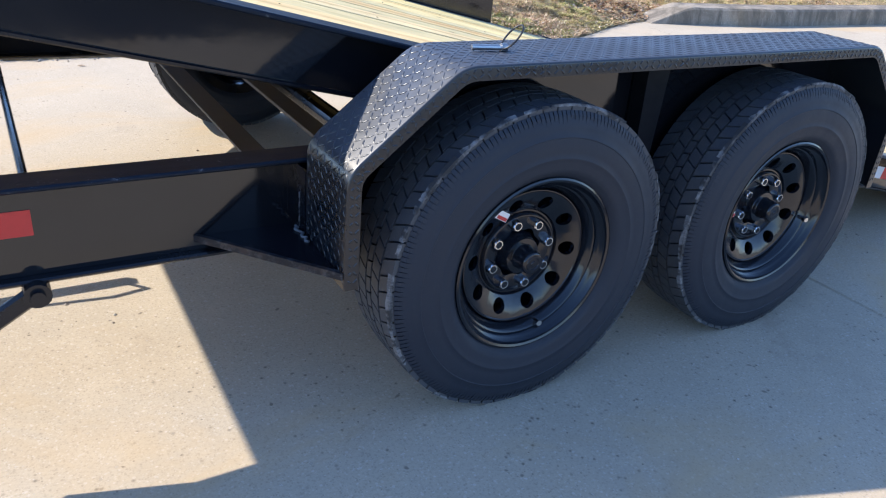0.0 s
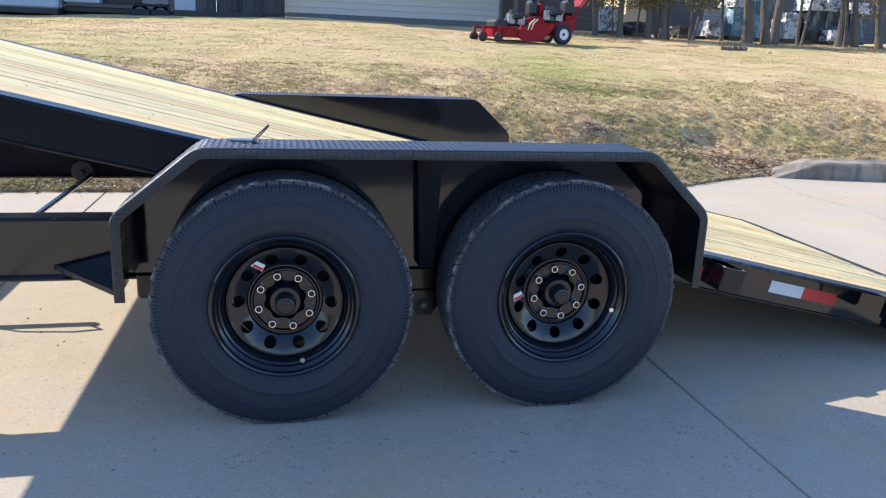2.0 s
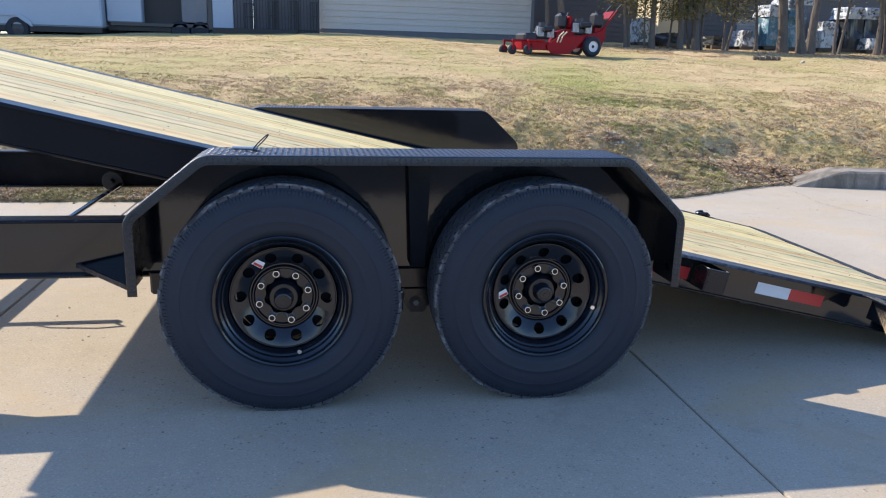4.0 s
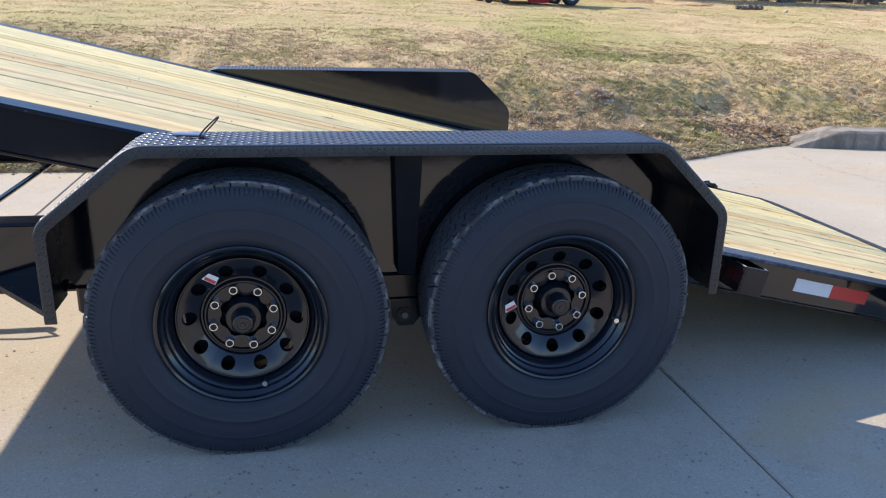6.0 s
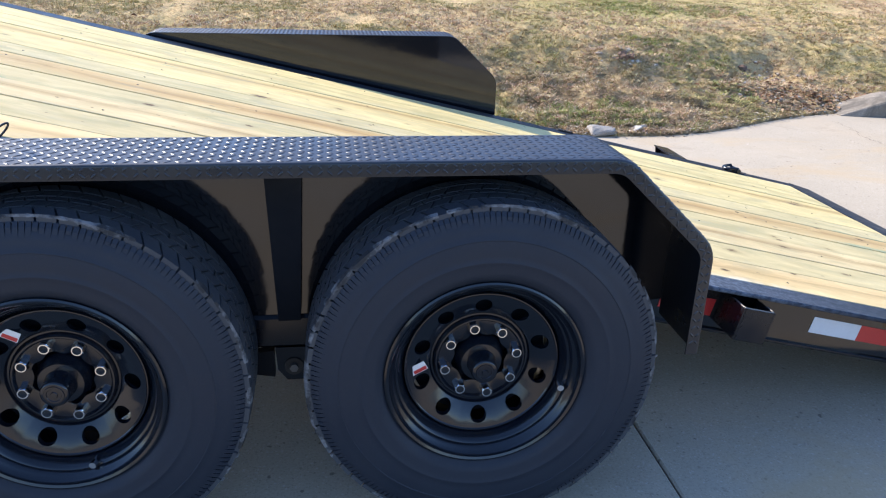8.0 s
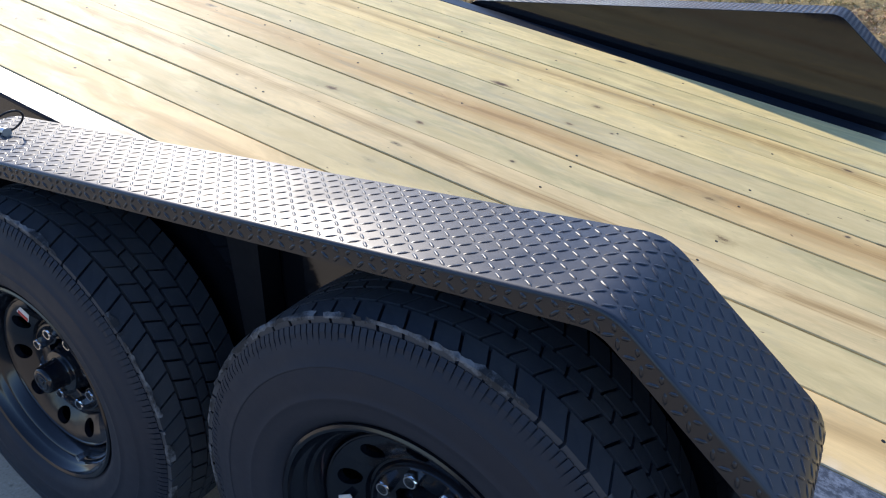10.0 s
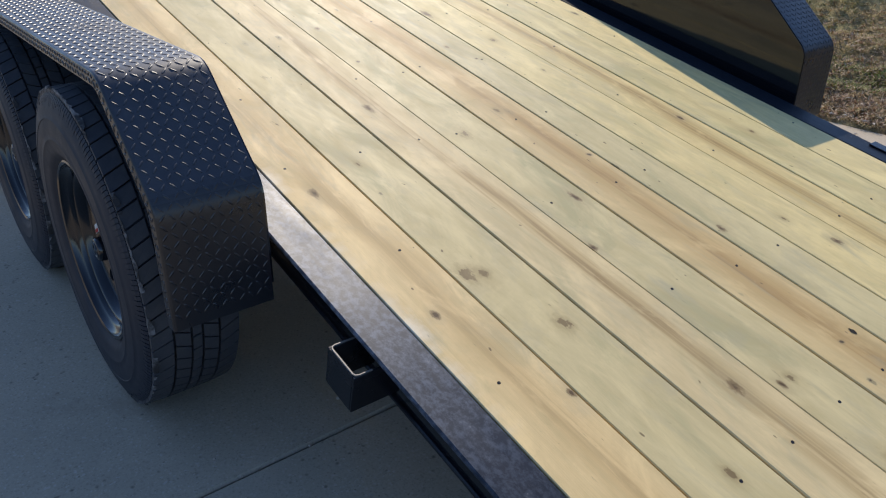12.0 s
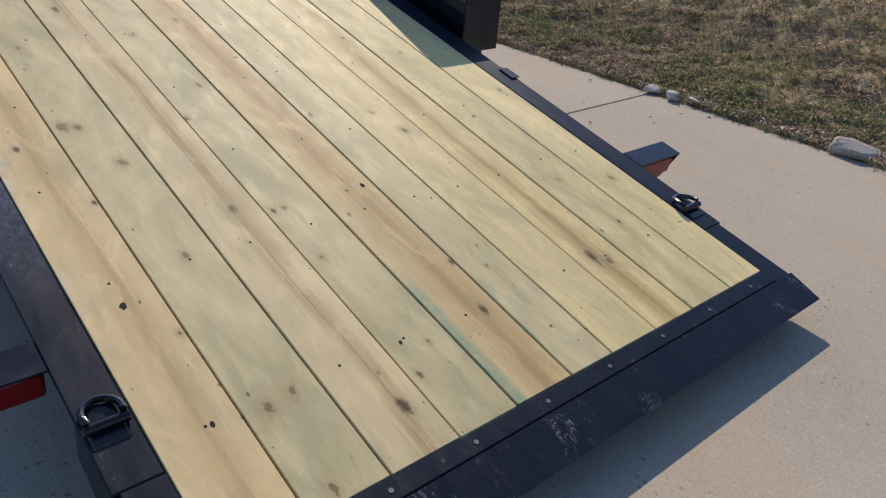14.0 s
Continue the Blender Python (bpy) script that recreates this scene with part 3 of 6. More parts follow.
def lawn_height(x, y):
    d = y - pad_edge(x)
    if d < 0:
        return -0.09
    bank = 0.02 + 0.38 * smoothstep(0.0, 2.2, d) + 0.045 * smoothstep(0, 0.3, d)
    rise = 0.090 * min(max(d - 1.0, 0), 11.2) + 0.060 * min(max(d - 12.2, 0), 9) + 0.004 * max(d - 24.2, 0)
    side = -0.035 * max(0, -x) * smoothstep(6, 22, y) * (1 if x > -40 else 40 / -x)
    rough = 0.05 * (noise.noise(Vector((x * 0.5, y * 0.5, 0))) + 0.5 * noise.noise(Vector((x * 1.9, y * 1.9, 3)))) * smoothstep(0.2, 1.5, d)
    hollow = -0.15 * math.exp(-((x - 4.85) ** 2 / 0.10 + (y - 5.72) ** 2 / 0.07)) + 0.07 * math.exp(-((x - 3.2) ** 2 / 0.05 + (y - 5.3) ** 2 / 0.03))
    tuft = noise.noise(Vector((x * 4.2, y * 4.2, 5))) + 0.6 * noise.noise(Vector((x * 9.5, y * 9.5, 8)))
    clump = 0.042 * tuft * smoothstep(0.08, 0.5, d) * (1 - 0.8 * smoothstep(1.6, 4.2, d)) * (1 - smoothstep(7, 12, d))
    fray = 0.0
    if -2.6 < x < 8.9 and d < 6.5:
        fray = 0.022 * noise.noise(Vector((x * 17, y * 17, 1))) + 0.015 * noise.noise(Vector((x * 29, y * 29, 6)))
        fray *= smoothstep(0.02, 0.2, d) * (1 - smoothstep(2.2, 5.0, d))
    return bank + rise + side + rough + hollow + clump + fray


def build_ground():
    xs = [-400, -200, -100, -60, -40, -30] + [-25 + 0.5 * i for i in range(38)] + [-6 + 0.12 * i for i in range(29)] + [-2.5 + 0.036 * i for i in range(312)] + [8.8 + 0.15 * i for i in range(24)] + [12.5 + 0.5 * i for i in range(40)] + [34, 45, 70, 120, 220, 400]
    ys = [-400, -200, -100, -46, -45.2, -5, 2] + [3.8 + 0.036 * i for i in range(145)] + [9.05 + 0.1 * i for i in range(10)] + [10.1 + 0.5 * i for i in range(45)] + [34, 40, 60, 100, 200, 400]
    vs = [(x, y, lawn_height(x, y) if y > -4 else (-0.14 if y > -45.5 else 0.0)) for y in ys for x in xs]
    n = len(xs)
    fs = [(j * n + i, j * n + i + 1, (j + 1) * n + i + 1, (j + 1) * n + i) for j in range(len(ys) - 1) for i in range(n - 1)]
    tagged(new("ground", mesh_from("ground", vs, fs, M_LAWN, True)), "dry winter lawn rising in a bank behind the drive", "lawn", kind="structure")


build_ground()


def build_pavement():
    bed = Shape().box((-30, NEAR_EDGE + 0.02, -0.085), (30, 3.78, -0.02))
    pad = tagged(new("pavement", bed.mesh("pavement", M_JOINT)), "pale concrete drive with dark joints between slabs", "drive", kind="structure")
    for a, b in zip(JOINTS, JOINTS[1:]):
        steps = 24 if 1 < b < 10 else 2
        g = 0.0026
        top = [(a + g, NEAR_EDGE), (b - g, NEAR_EDGE)]
        for i in range(steps + 1):
            x = b - g - (b - a - 2 * g) * i / steps
            wob = 0.012 * noise.noise(Vector((x * 3, 1, 7)))
            top.append((x, pad_edge(x) + wob))
        s = Shape()
        n = len(top)
        inner = []
        cx, cy = (a + b) / 2, -2
        for x, y in top:
            inner.append((x + (0.006 if x < cx else -0.006), y + (0.006 if y < cy else -0.006)))
        vs = [(x, y, -0.08) for x, y in top] + [(x, y, -0.006) for x, y in top] + [(x, y, 0.0) for x, y in inner]
        fs = [(i, (i + 1) % n, n + (i + 1) % n, n + i) for i in range(n)] + [(n + i, n + (i + 1) % n, 2 * n + (i + 1) % n, 2 * n + i) for i in range(n)]
        fs.append(tuple(range(2 * n, 3 * n)))
        s.add(vs, fs)
        part("slab", s, M_CONCRETE, pad)
    return pad


pad = build_pavement()
# out-of-view dark ground, added so that glossy panels reflect it
tagged(new("road", Shape().box((-60, -45, -0.12), (60, NEAR_EDGE - 0.004, -0.006)).mesh("road", M_ASPHALT)), "unseen dark asphalt added before the concrete drive", "road", kind="structure")


def build_crack(points, seed):
    """A thin ragged crack filled with dirt."""
    rnd = random.Random(seed)
    line = []
    for a, b in zip(points, points[1:]):
        for i in range(14):
            p = Vector(a).lerp(Vector(b), i / 14)
            line.append(p + Vector((rnd.gauss(0, 0.012), rnd.gauss(0, 0.012))))
    vs, fs = [], []
    for i, p in enumerate(line):
        d = (line[min(i + 1, len(line) - 1)] - line[max(i - 1, 0)]).normalized()
        w = rnd.uniform(0.0006, 0.0022)
        vs += [(p.x - d.y * w, p.y + d.x * w, 0.0012), (p.x + d.y * w, p.y - d.x * w, 0.0012)]
        if i:
            fs.append((2 * i - 2, 2 * i - 1, 2 * i + 1, 2 * i))
    part("crack", mesh_from("crack", vs, fs, M_JOINT), M_JOINT, pad)


build_crack([(4.76, 4.35), (4.74, 4.09), (4.62, 3.75), (4.64, 3.42), (4.70, 3.02), (4.55, 2.5)], 3)


def build_kerb():
    """A raised kerb whose end is cut down in a slope to the drive."""
    s = Shape()
    stations = [(4.98, 0.004, 0.0), (5.06, 0.034, 0.005), (5.38, 0.150, 0.015), (5.48, 0.172, 0.02), (6.5, 0.178, 0.02), (9, 0.18, 0.02), (15, 0.18, 0.02), (24, 0.18, 0.02)]
    rings = []
    for x, h, b in stations:
        yf = 4.55 - 0.18 * min(x - 4.98, 1.5) - 0.02 * max(x - 6.48, 0)
        yb = yf + 0.33
        rings.append([(x, yf, -0.03), (x, yf + 0.018, h - b), (x, yf + 0.018 + b, h), (x, yb - 0.01, h + 0.004), (x, yb, h - b), (x, yb, -0.03)])
    k = 6
    vs = [p for r in rings for p in r]
    fs = [(i * k + j, i * k + (j + 1) % k, (i + 1) * k + (j + 1) % k, (i + 1) * k + j) for i in range(len(rings) - 1) for j in range(k)]
    fs += [tuple(range(k)), tuple(range(len(vs) - k, len(vs)))[::-1]]
    s.add(vs, fs)
    tagged(new("kerb", s.mesh("kerb", M_KERB)), "weathered concrete kerb with a sloped cut end", "kerb", kind="structure")


build_kerb()

# ---- the tilt-deck trailer ----
trailer = thing("tilt_deck_trailer", "black tandem-axle tilt trailer with a pale pine deck, tilted down", "trailer")
HUB_Z = 0.385
AXLE_X = (-0.001, 0.892)
FENDER_LINE = [(-0.487, 0.41), (-0.487, 0.664), (-0.244, 0.864), (1.174, 0.864), (1.392, 0.660), (1.392, 0.40)]


def rounded_line(pts, r, n=5):
    """The line with its corners rounded."""
    out = [Vector(pts[0])]
    for a, b, c in zip(pts, pts[1:], pts[2:]):
        a, b, c = Vector(a), Vector(b), Vector(c)
        u, w = (a - b).normalized(), (c - b).normalized()
        d = r
        p, q = b + u * d, b + w * d
        for i in range(n + 1):
            t = i / n
            out.append(p * (1 - t) ** 2 + b * 2 * t * (1 - t) + q * t * t)
    return out + [Vector(pts[-1])]


def ridge(s, o, along, across, up, length, width, height):
    """One low lens-shaped lug of tread plate."""
    a, w = along * length / 2, across * width / 2
    base = [o - a, o - a * 0.5 + w * 0.8, o + a * 0.5 + w * 0.8, o + a, o + a * 0.5 - w * 0.8, o - a * 0.5 - w * 0.8]
    mid = [o + (p - o) * 0.72 + up * height * 0.75 for p in base]
    top = [o - a * 0.4 + up * height, o + a * 0.4 + up * height]
    s.add(base + mid + top, [(i, (i + 1) % 6, 6 + (i + 1) % 6, 6 + i) for i in range(6)] + [(6, 7, 12), (7, 8, 13, 12), (8, 9, 13), (9, 10, 13), (10, 11, 12, 13), (11, 6, 12)])


def fender_meshes():
    line = rounded_line(FENDER_LINE, 0.035)
    inner = []
    for i, p in enumerate(line):
        d = (line[min(i + 1, len(line) - 1)] - line[max(i - 1, 0)]).normalized()
        inner.append(Vector((d.y, -d.x)))
    y0, y1 = 0.038, 0.250
    sheet, lip = Shape(), Shape()
    # cross-section from the inner side over the rolled outer edge down the lip
    sect = [(y1, 0), (y0 + 0.006, 0), (y0 + 0.0025, 0.001), (y0 + 0.0006, 0.003), (y0, 0.006), (y0, 0.031), (y0 + 0.004, 0.031), (y0 + 0.004, 0.012), (y0 + 0.01, 0.005), (y1, 0.004)]
    k = len(sect)
    vs = [(p.x + nrm.x * dep, y, p.y + nrm.y * dep) for p, nrm in zip(line, inner) for y, dep in sect]
    fs = [(i * k + j, i * k + (j + 1) % k, (i + 1) * k + (j + 1) % k, (i + 1) * k + j) for i in range(len(line) - 1) for j in range(k)]
    fs += [tuple(range(k)), tuple(range(len(vs) - k, len(vs)))[::-1]]
    sheet.add(vs, fs)
    # raised tread pattern on the sheet and its lip
    ridges = Shape()
    total = 0.0
    marks = [0.0]
    for a, b in zip(line, line[1:]):
        total += (b - a).length
        marks.append(total)

    def at(sv):
        for i in range(len(line) - 1):
            if sv <= marks[i + 1]:
                t = (sv - marks[i]) / (marks[i + 1] - marks[i])
                return line[i].lerp(line[i + 1], t), (line[i + 1] - line[i]).normalized(), inner[i].lerp(inner[i + 1], t).normalized()
        return line[-1], (line[-1] - line[-2]).normalized(), inner[-1]

    pitch = 0.0188
    rows = int(total / pitch)
    for i in range(1, rows):
        p, d, nrm = at(i * pitch)
        along3, up3 = Vector((d.x, 0, d.y)), Vector((-nrm.x, 0, -nrm.y))
        for j in range(12):
            y = y0 + 0.013 + j * pitch
            if y > y1 - 0.010:
                continue
            dirn = (along3 * 0.74 + Vector((0, 0.67 * (1 if (i + j) % 2 else -1), 0))).normalized()
            ridge(ridges, Vector((p.x, y, p.y)) + up3 * 0.0002, dirn, dirn.cross(up3), up3, 0.0205, 0.0058, 0.0012)
        inward, out = -up3, Vector((0, -1, 0))
        for depth, slant, size in ((0.0225, 0.67, 0.0165), (0.0105, -0.67, 0.0115)):
            dirn = (along3 * 0.74 + inward * (slant if i % 2 else -slant)).normalized()
            ridge(ridges, Vector((p.x, y0, p.y)) + inward * depth, dirn, dirn.cross(out), out, size, 0.0062, 0.0020)
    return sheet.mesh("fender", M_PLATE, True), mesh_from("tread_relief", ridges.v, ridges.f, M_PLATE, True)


def build_fender(me_sheet, me_ridges, far):
    """A tread-plate fender over both wheels of one side, with its inner skirt and bracing."""
    flip = Matrix.Translation((0, 2 * MID, 0)) @ Matrix.Diagonal((1, -1, 1, 1)) if far else Matrix()
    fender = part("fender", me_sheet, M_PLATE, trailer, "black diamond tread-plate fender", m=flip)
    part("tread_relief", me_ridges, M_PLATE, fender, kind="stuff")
    edge = rounded_line([(-0.487, 0.46)] + FENDER_LINE[1:-1] + [(1.392, 0.44)], 0.035)
    rim = []
    for a, b, c in zip([edge[0]] + edge, edge, edge[1:] + [edge[-1]]):
        d = (c - a).normalized()
        rim.append((b.x + d.y * 0.002, b.y - d.x * 0.002))
    skirt = Shape().prism(rim + [(1.36, 0.438), (-0.46, 0.438)], "y", 0.2505, 0.2545)
    part("skirt", skirt, M_PANEL, fender, "glossy black inner panel")
    part("brace", Shape().prism([(0.440, 0.448), (0.490, 0.448), (0.508, 0.857), (0.424, 0.857)], "y", 0.196, 0.246), M_UNDER, fender, "dull black brace")
    gus = Shape().prism([(-0.70, 0.3235), (-0.4885, 0.3235), (-0.4885, 0.062)], "z", 0.431, 0.443)
    part("gusset", gus, M_PAINT, fender, "triangular welded gusset plate")
    lipbar = Shape().prism([(-0.717, 0.3235), (-0.704, 0.3235), (-0.4885, 0.060), (-0.4885, 0.044)], "z", 0.432, 0.448)
    part("gusset_edge", lipbar, M_EDGE, fender, "chipped black flat-bar edge")
    part("mount_plate", Shape().box((-0.488, 0.2548, 0.4435), (-0.484, 0.3235, 0.594)), M_PAINT, fender)
    # ragged weld along the corner of gusset and fender
    weld_rnd = random.Random(4)
    bead = [(-0.492 - 0.012 * weld_rnd.random() ** 2, 0.302 - 0.007 * k, 0.4445 + weld_rnd.uniform(0, 0.003)) for k in range(14)]
    part("weld_bead", Shape().path(bead, 0.0032, 6), M_WELD, fender, "dull grey weld", smooth=True)
    part("weld_bead", Shape().path([(-0.4895, 0.287 + 0.0008 * math.sin(k * 2.1), 0.450 + 0.012 * k) for k in range(8)], 0.0013, 6), M_WELD, fender, "dull grey weld", smooth=True)
    return fender


me_sheet, me_ridges = fender_meshes()
build_fender(me_sheet, me_ridges, False)
build_fender(me_sheet, me_ridges, True)


# wheels
def tyre_mesh():
    prof = [(0.026, 0.216), (0.020, 0.226), (0.010, 0.236), (0.005, 0.246), (0.0045, 0.250), (0.0015, 0.262), (0.0003, 0.272), (-0.0006, 0.2735), (-0.0004, 0.2765), (0.0006, 0.278), (0.0, 0.290), (0.0, 0.305), (0.0018, 0.321), (0.0006, 0.3225), (0.0012, 0.326), (0.0026, 0.3275), (0.004, 0.342), (0.009, 0.358), (0.016, 0.370), (0.026, 0.3795)]
    prof += [(0.06, 0.3815), (0.1175, 0.382)]
    prof += [(0.235 - y, r) for y, r in prof[::-1][1:]]
    s = Shape().lathe(prof, 96)
    for v in s.v:
        v.z = max(v.z, -HUB_Z)
    return s.mesh("tyre", M_TYRE, True)


def tread_mesh():
    """Rib blocks with slanted slots, all round."""
    s = Shape()
    n = 62
    ribs = [(0.020, 0.064, 0.5), (0.070, 0.102, -0.5), (0.108, 0.127, 0.3), (0.133, 0.165, -0.5), (0.171, 0.215, 0.5)]
    for k, (a, b, skew) in enumerate(ribs):
        for i in range(n):
            t0 = 2 * math.pi * (i + 0.04 + 0.5 * (k % 2)) / n
            t1 = 2 * math.pi * (i + 0.92 + 0.5 * (k % 2)) / n
            vs = []
            for rr in (0.378, 0.3925):
                for y in (a, b):
                    edge = 0.0035 if (y < 0.03 or y > 0.205) else 0.0
                    for t in (t0, t1):
                        th = t + skew * (y - (a + b) / 2) * 2.2
                        r = rr - (edge if rr > 0.38 else 0.004 if edge else 0)
                        vs.append(Vector((r * math.cos(th), y, max(-HUB_Z - 0.0005, r * math.sin(th)))))
            s.add(vs, [(4, 5, 7, 6), (0, 1, 5, 4), (2, 6, 7, 3), (0, 4, 6, 2), (1, 3, 7, 5)])
    return s.mesh("tread", M_TREAD)


def shoulder_mesh():
    """Fine upright bars of uneven length round the shoulder of the sidewall."""
    s = Shape()
    rnd = random.Random(9)
    n = 200
    for i in range(n):
        t0, t1 = 2 * math.pi * (i + 0.06) / n, 2 * math.pi * (i + 0.86) / n
        f = rnd.uniform(0.0, 1.0)
        r0 = 0.352 + 0.012 * f
        y0 = 0.0066 + 0.005 * f
        vs = []
        for y, r in ((y0, r0), (0.0125, 0.3695), (0.0185, 0.379), (0.025, 0.376)):
            for t in (t0, t1):
                vs.append(Vector((r * math.cos(t), y, max(-HUB_Z - 0.0005, r * math.sin(t)))))
        s.add(vs, [(0, 1, 3, 2), (2, 3, 5, 4), (4, 5, 7, 6), (0, 2, 4, 6), (1, 7, 5, 3)])
    return s.mesh("shoulder", M_TYRE)


def scuff_mesh():
    """The worn pale edge of the outer tread rib, ragged on both sides."""
    s = Shape()
    rnd = random.Random(4)
    n = 420
    worn, wide = 0.5, 0.5
    ring = []
    for i in range(n + 1):
        worn = min(1, max(0, worn + rnd.uniform(-0.3, 0.3)))
        wide = min(1, max(0, wide + rnd.uniform(-0.4, 0.4)))
        t = 2 * math.pi * i / n
        rs = [(0.0188, 0.3878 - 0.0075 * worn * wide), (0.0193, 0.3895), (0.0200 + 0.010 * wide, 0.3932)]
        ring.append((worn, [Vector((r * math.cos(t), y, max(-HUB_Z, r * math.sin(t)))) for y, r in rs]))
    for (w0, a), (w1, b) in zip(ring, ring[1:]):
        if w0 > 0.34 and w1 > 0.34 and rnd.random() < 0.92:
            s.add(a + b, [(0, 1, 4, 3), (1, 2, 5, 4)])
    return s.mesh("scuff", M_SCUFF)


def rim_mesh():
    """A black steel rim: flange, bead seat and barrel."""
    s = Shape()
    s.lathe([(0.045, 0.221), (0.022, 0.224), (0.0155, 0.2235), (0.0135, 0.219), (0.016, 0.2135), (0.026, 0.2105), (0.032, 0.203), (0.035, 0.1995), (0.044, 0.1965), (0.046, 0.1925), (0.049, 0.1905), (0.063, 0.1805), (0.074, 0.1795), (0.0785, 0.1785), (0.0775, 0.1775), (0.068, 0.1770), (0.0655, 0.1750), (0.0655, 0.1725), (0.0675, 0.1705)], 80)
    s.lathe([(0.088, 0.1825), (0.20, 0.1825), (0.215, 0.222)], 48)
    return s.mesh("wheel", M_RIM, True)


def disc_mesh():
    """The wheel's dished centre with ten round hand holes and a raised nut ring."""
    s = Shape()
    hc, hr, rin, rout, holes = 0.1405, 0.0188, 0.116, 0.1705, 10
    dish = lambda r: 0.0675 + 0.0245 * (max(0.0, rout - r) / (rout - rin)) ** 1.35
    for k in range(holes):
        mid = 2 * math.pi * k / holes
        half = math.pi / holes
        out, inn, deep = [], [], []
        corners = [math.atan2(v * half * hc, w) for v in (-1, 1) for w in (rout - hc, rin - hc)]
        rays = sorted([2 * math.pi * i / 28 - math.pi for i in range(28)] + corners)
        m = len(rays)
        for a in rays:
            ca, sa = math.cos(a), math.sin(a)
            # border of the sector met by a ray from the hole's centre
            sc = min((rout - hc) / ca if ca > 1e-6 else 9, (hc - rin) / -ca if ca < -1e-6 else 9, half * hc / abs(sa) if abs(sa) > 1e-6 else 9)
            r, th = hc + sc * ca, mid + sc * sa / hc
            out.append(Vector((r * math.cos(th), dish(r), r * math.sin(th))))
            for lst, q, dy in ((inn, hr, 0.0), (deep, hr * 0.94, 0.012)):
                r, th = hc + q * ca, mid + q * sa / hc
                lst.append(Vector((r * math.cos(th), dish(r) + dy, r * math.sin(th))))
        half_way = [p.lerp(q, 0.5) for p, q in zip(out, inn)]
        for p in half_way:
            r = math.hypot(p.x, p.z)
            p.y = dish(r)
        vs = out + half_way + inn + deep
        s.add(vs, [(j * m + i, j * m + (i + 1) % m, (j + 1) * m + (i + 1) % m, (j + 1) * m + i) for j in range(3) for i in range(m)])
    bm = bmesh.new()
    me = s.mesh("disc", M_RIM, True)
    bm.from_mesh(me)
    bmesh.ops.remove_doubles(bm, verts=bm.verts, dist=0.0002)
    bmesh.ops.recalc_face_normals(bm, faces=bm.faces)
    bm.to_mesh(me)
    bm.free()
    return me


def nut_ring_mesh():
    """The raised plate that the nuts clamp, its bore scalloped between the studs."""
    s = Shape()
    n = 96
    rings = []
    for r, y in ((0.1165, 0.0915), (0.1125, 0.0985), (0.1085, 0.0985), (0.1055, 0.0915), (0.1025, 0.0885), (0.099, 0.0885), (0.0945, 0.0945), (0.066, 0.0955)):
        rings.append([(r, y)] * n)
    rings.append([(0.0625 - 0.0035 * math.cos(8 * 2 * math.pi * i / n), 0.0965) for i in range(n)])
    rings.append([(0.0615 - 0.0035 * math.cos(8 * 2 * math.pi * i / n), 0.120) for i in range(n)])
    vs = [(r * math.cos(2 * math.pi * i / n), y, r * math.sin(2 * math.pi * i / n)) for ring in rings for i, (r, y) in enumerate(ring)]
    fs = [(k * n + i, k * n + (i + 1) % n, (k + 1) * n + (i + 1) % n, (k + 1) * n + i) for k in range(len(rings) - 1) for i in range(n)]
    return s.add(vs, fs).mesh("nut_ring", M_RIM, True)


def drum_mesh():
    return Shape().lathe([(0.125, 0.0), (0.125, 0.158), (0.20, 0.158)], 32).mesh("drum", M_UNDER, True)


def hub_mesh():
    """The hub barrel with its stepped grease cap and rubber plug."""
    s = Shape()
    s.lathe([(0.125, 0.058), (0.104, 0.0565), (0.098, 0.054), (0.092, 0.0500), (0.088, 0.0485), (0.078, 0.0478), (0.0745, 0.0455), (0.0735, 0.0330), (0.071, 0.0312), (0.044, 0.0302), (0.0365, 0.0295), (0.032, 0.0275), (0.0302, 0.0245), (0.0302, 0.0205), (0.0285, 0.0195), (0.0285, 0.0150), (0.0300, 0.0140), (0.0300, 0.0075), (0.0280, 0.0062), (0.0280, 0.0)], 48)
    return s.mesh("hub", M_RIM, True)


def nut_mesh():
    s = Shape()
    ring = lambda r, y, n, o=0.0: [Vector((r * math.cos(2 * math.pi * (i + o) / n), y, r * math.sin(2 * math.pi * (i + o) / n))) for i in range(n)]
    n = 12
    hexa = lambda r, y: [Vector((r * f * math.cos(2 * math.pi * i / n), y, r * f * math.sin(2 * math.pi * i / n))) for i in range(n) for f in ((1.0 if i % 2 == 0 else 0.88),)]
    rings = [hexa(0.0135, 0.0), hexa(0.0135, -0.016), ring(0.0112, -0.0185, n), ring(0.0090, -0.0185, n), ring(0.0086, -0.006, n)]
    vs = [v for r in rings for v in r]
    fs = [(k * n + i, k * n + (i + 1) % n, (k + 1) * n + (i + 1) % n, (k + 1) * n + i) for k in range(len(rings) - 1) for i in range(n)]
    s.add(vs, fs)
    return s.mesh("lug_nut", M_CHROME)


def stud_mesh():
    return Shape().tube((0, 0, 0), (0, -0.0095, 0), 0.0084, 12).mesh("stud", M_DARK)


ME_TYRE, ME_TREAD, ME_SHOULDER, ME_SCUFF, ME_RIM, ME_DISC, ME_NUT_RING, ME_DRUM, ME_HUB, ME_NUT, ME_STUD = tyre_mesh(), tread_mesh(), shoulder_mesh(), scuff_mesh(), rim_mesh(), disc_mesh(), nut_ring_mesh(), drum_mesh(), hub_mesh(), nut_mesh(), stud_mesh()


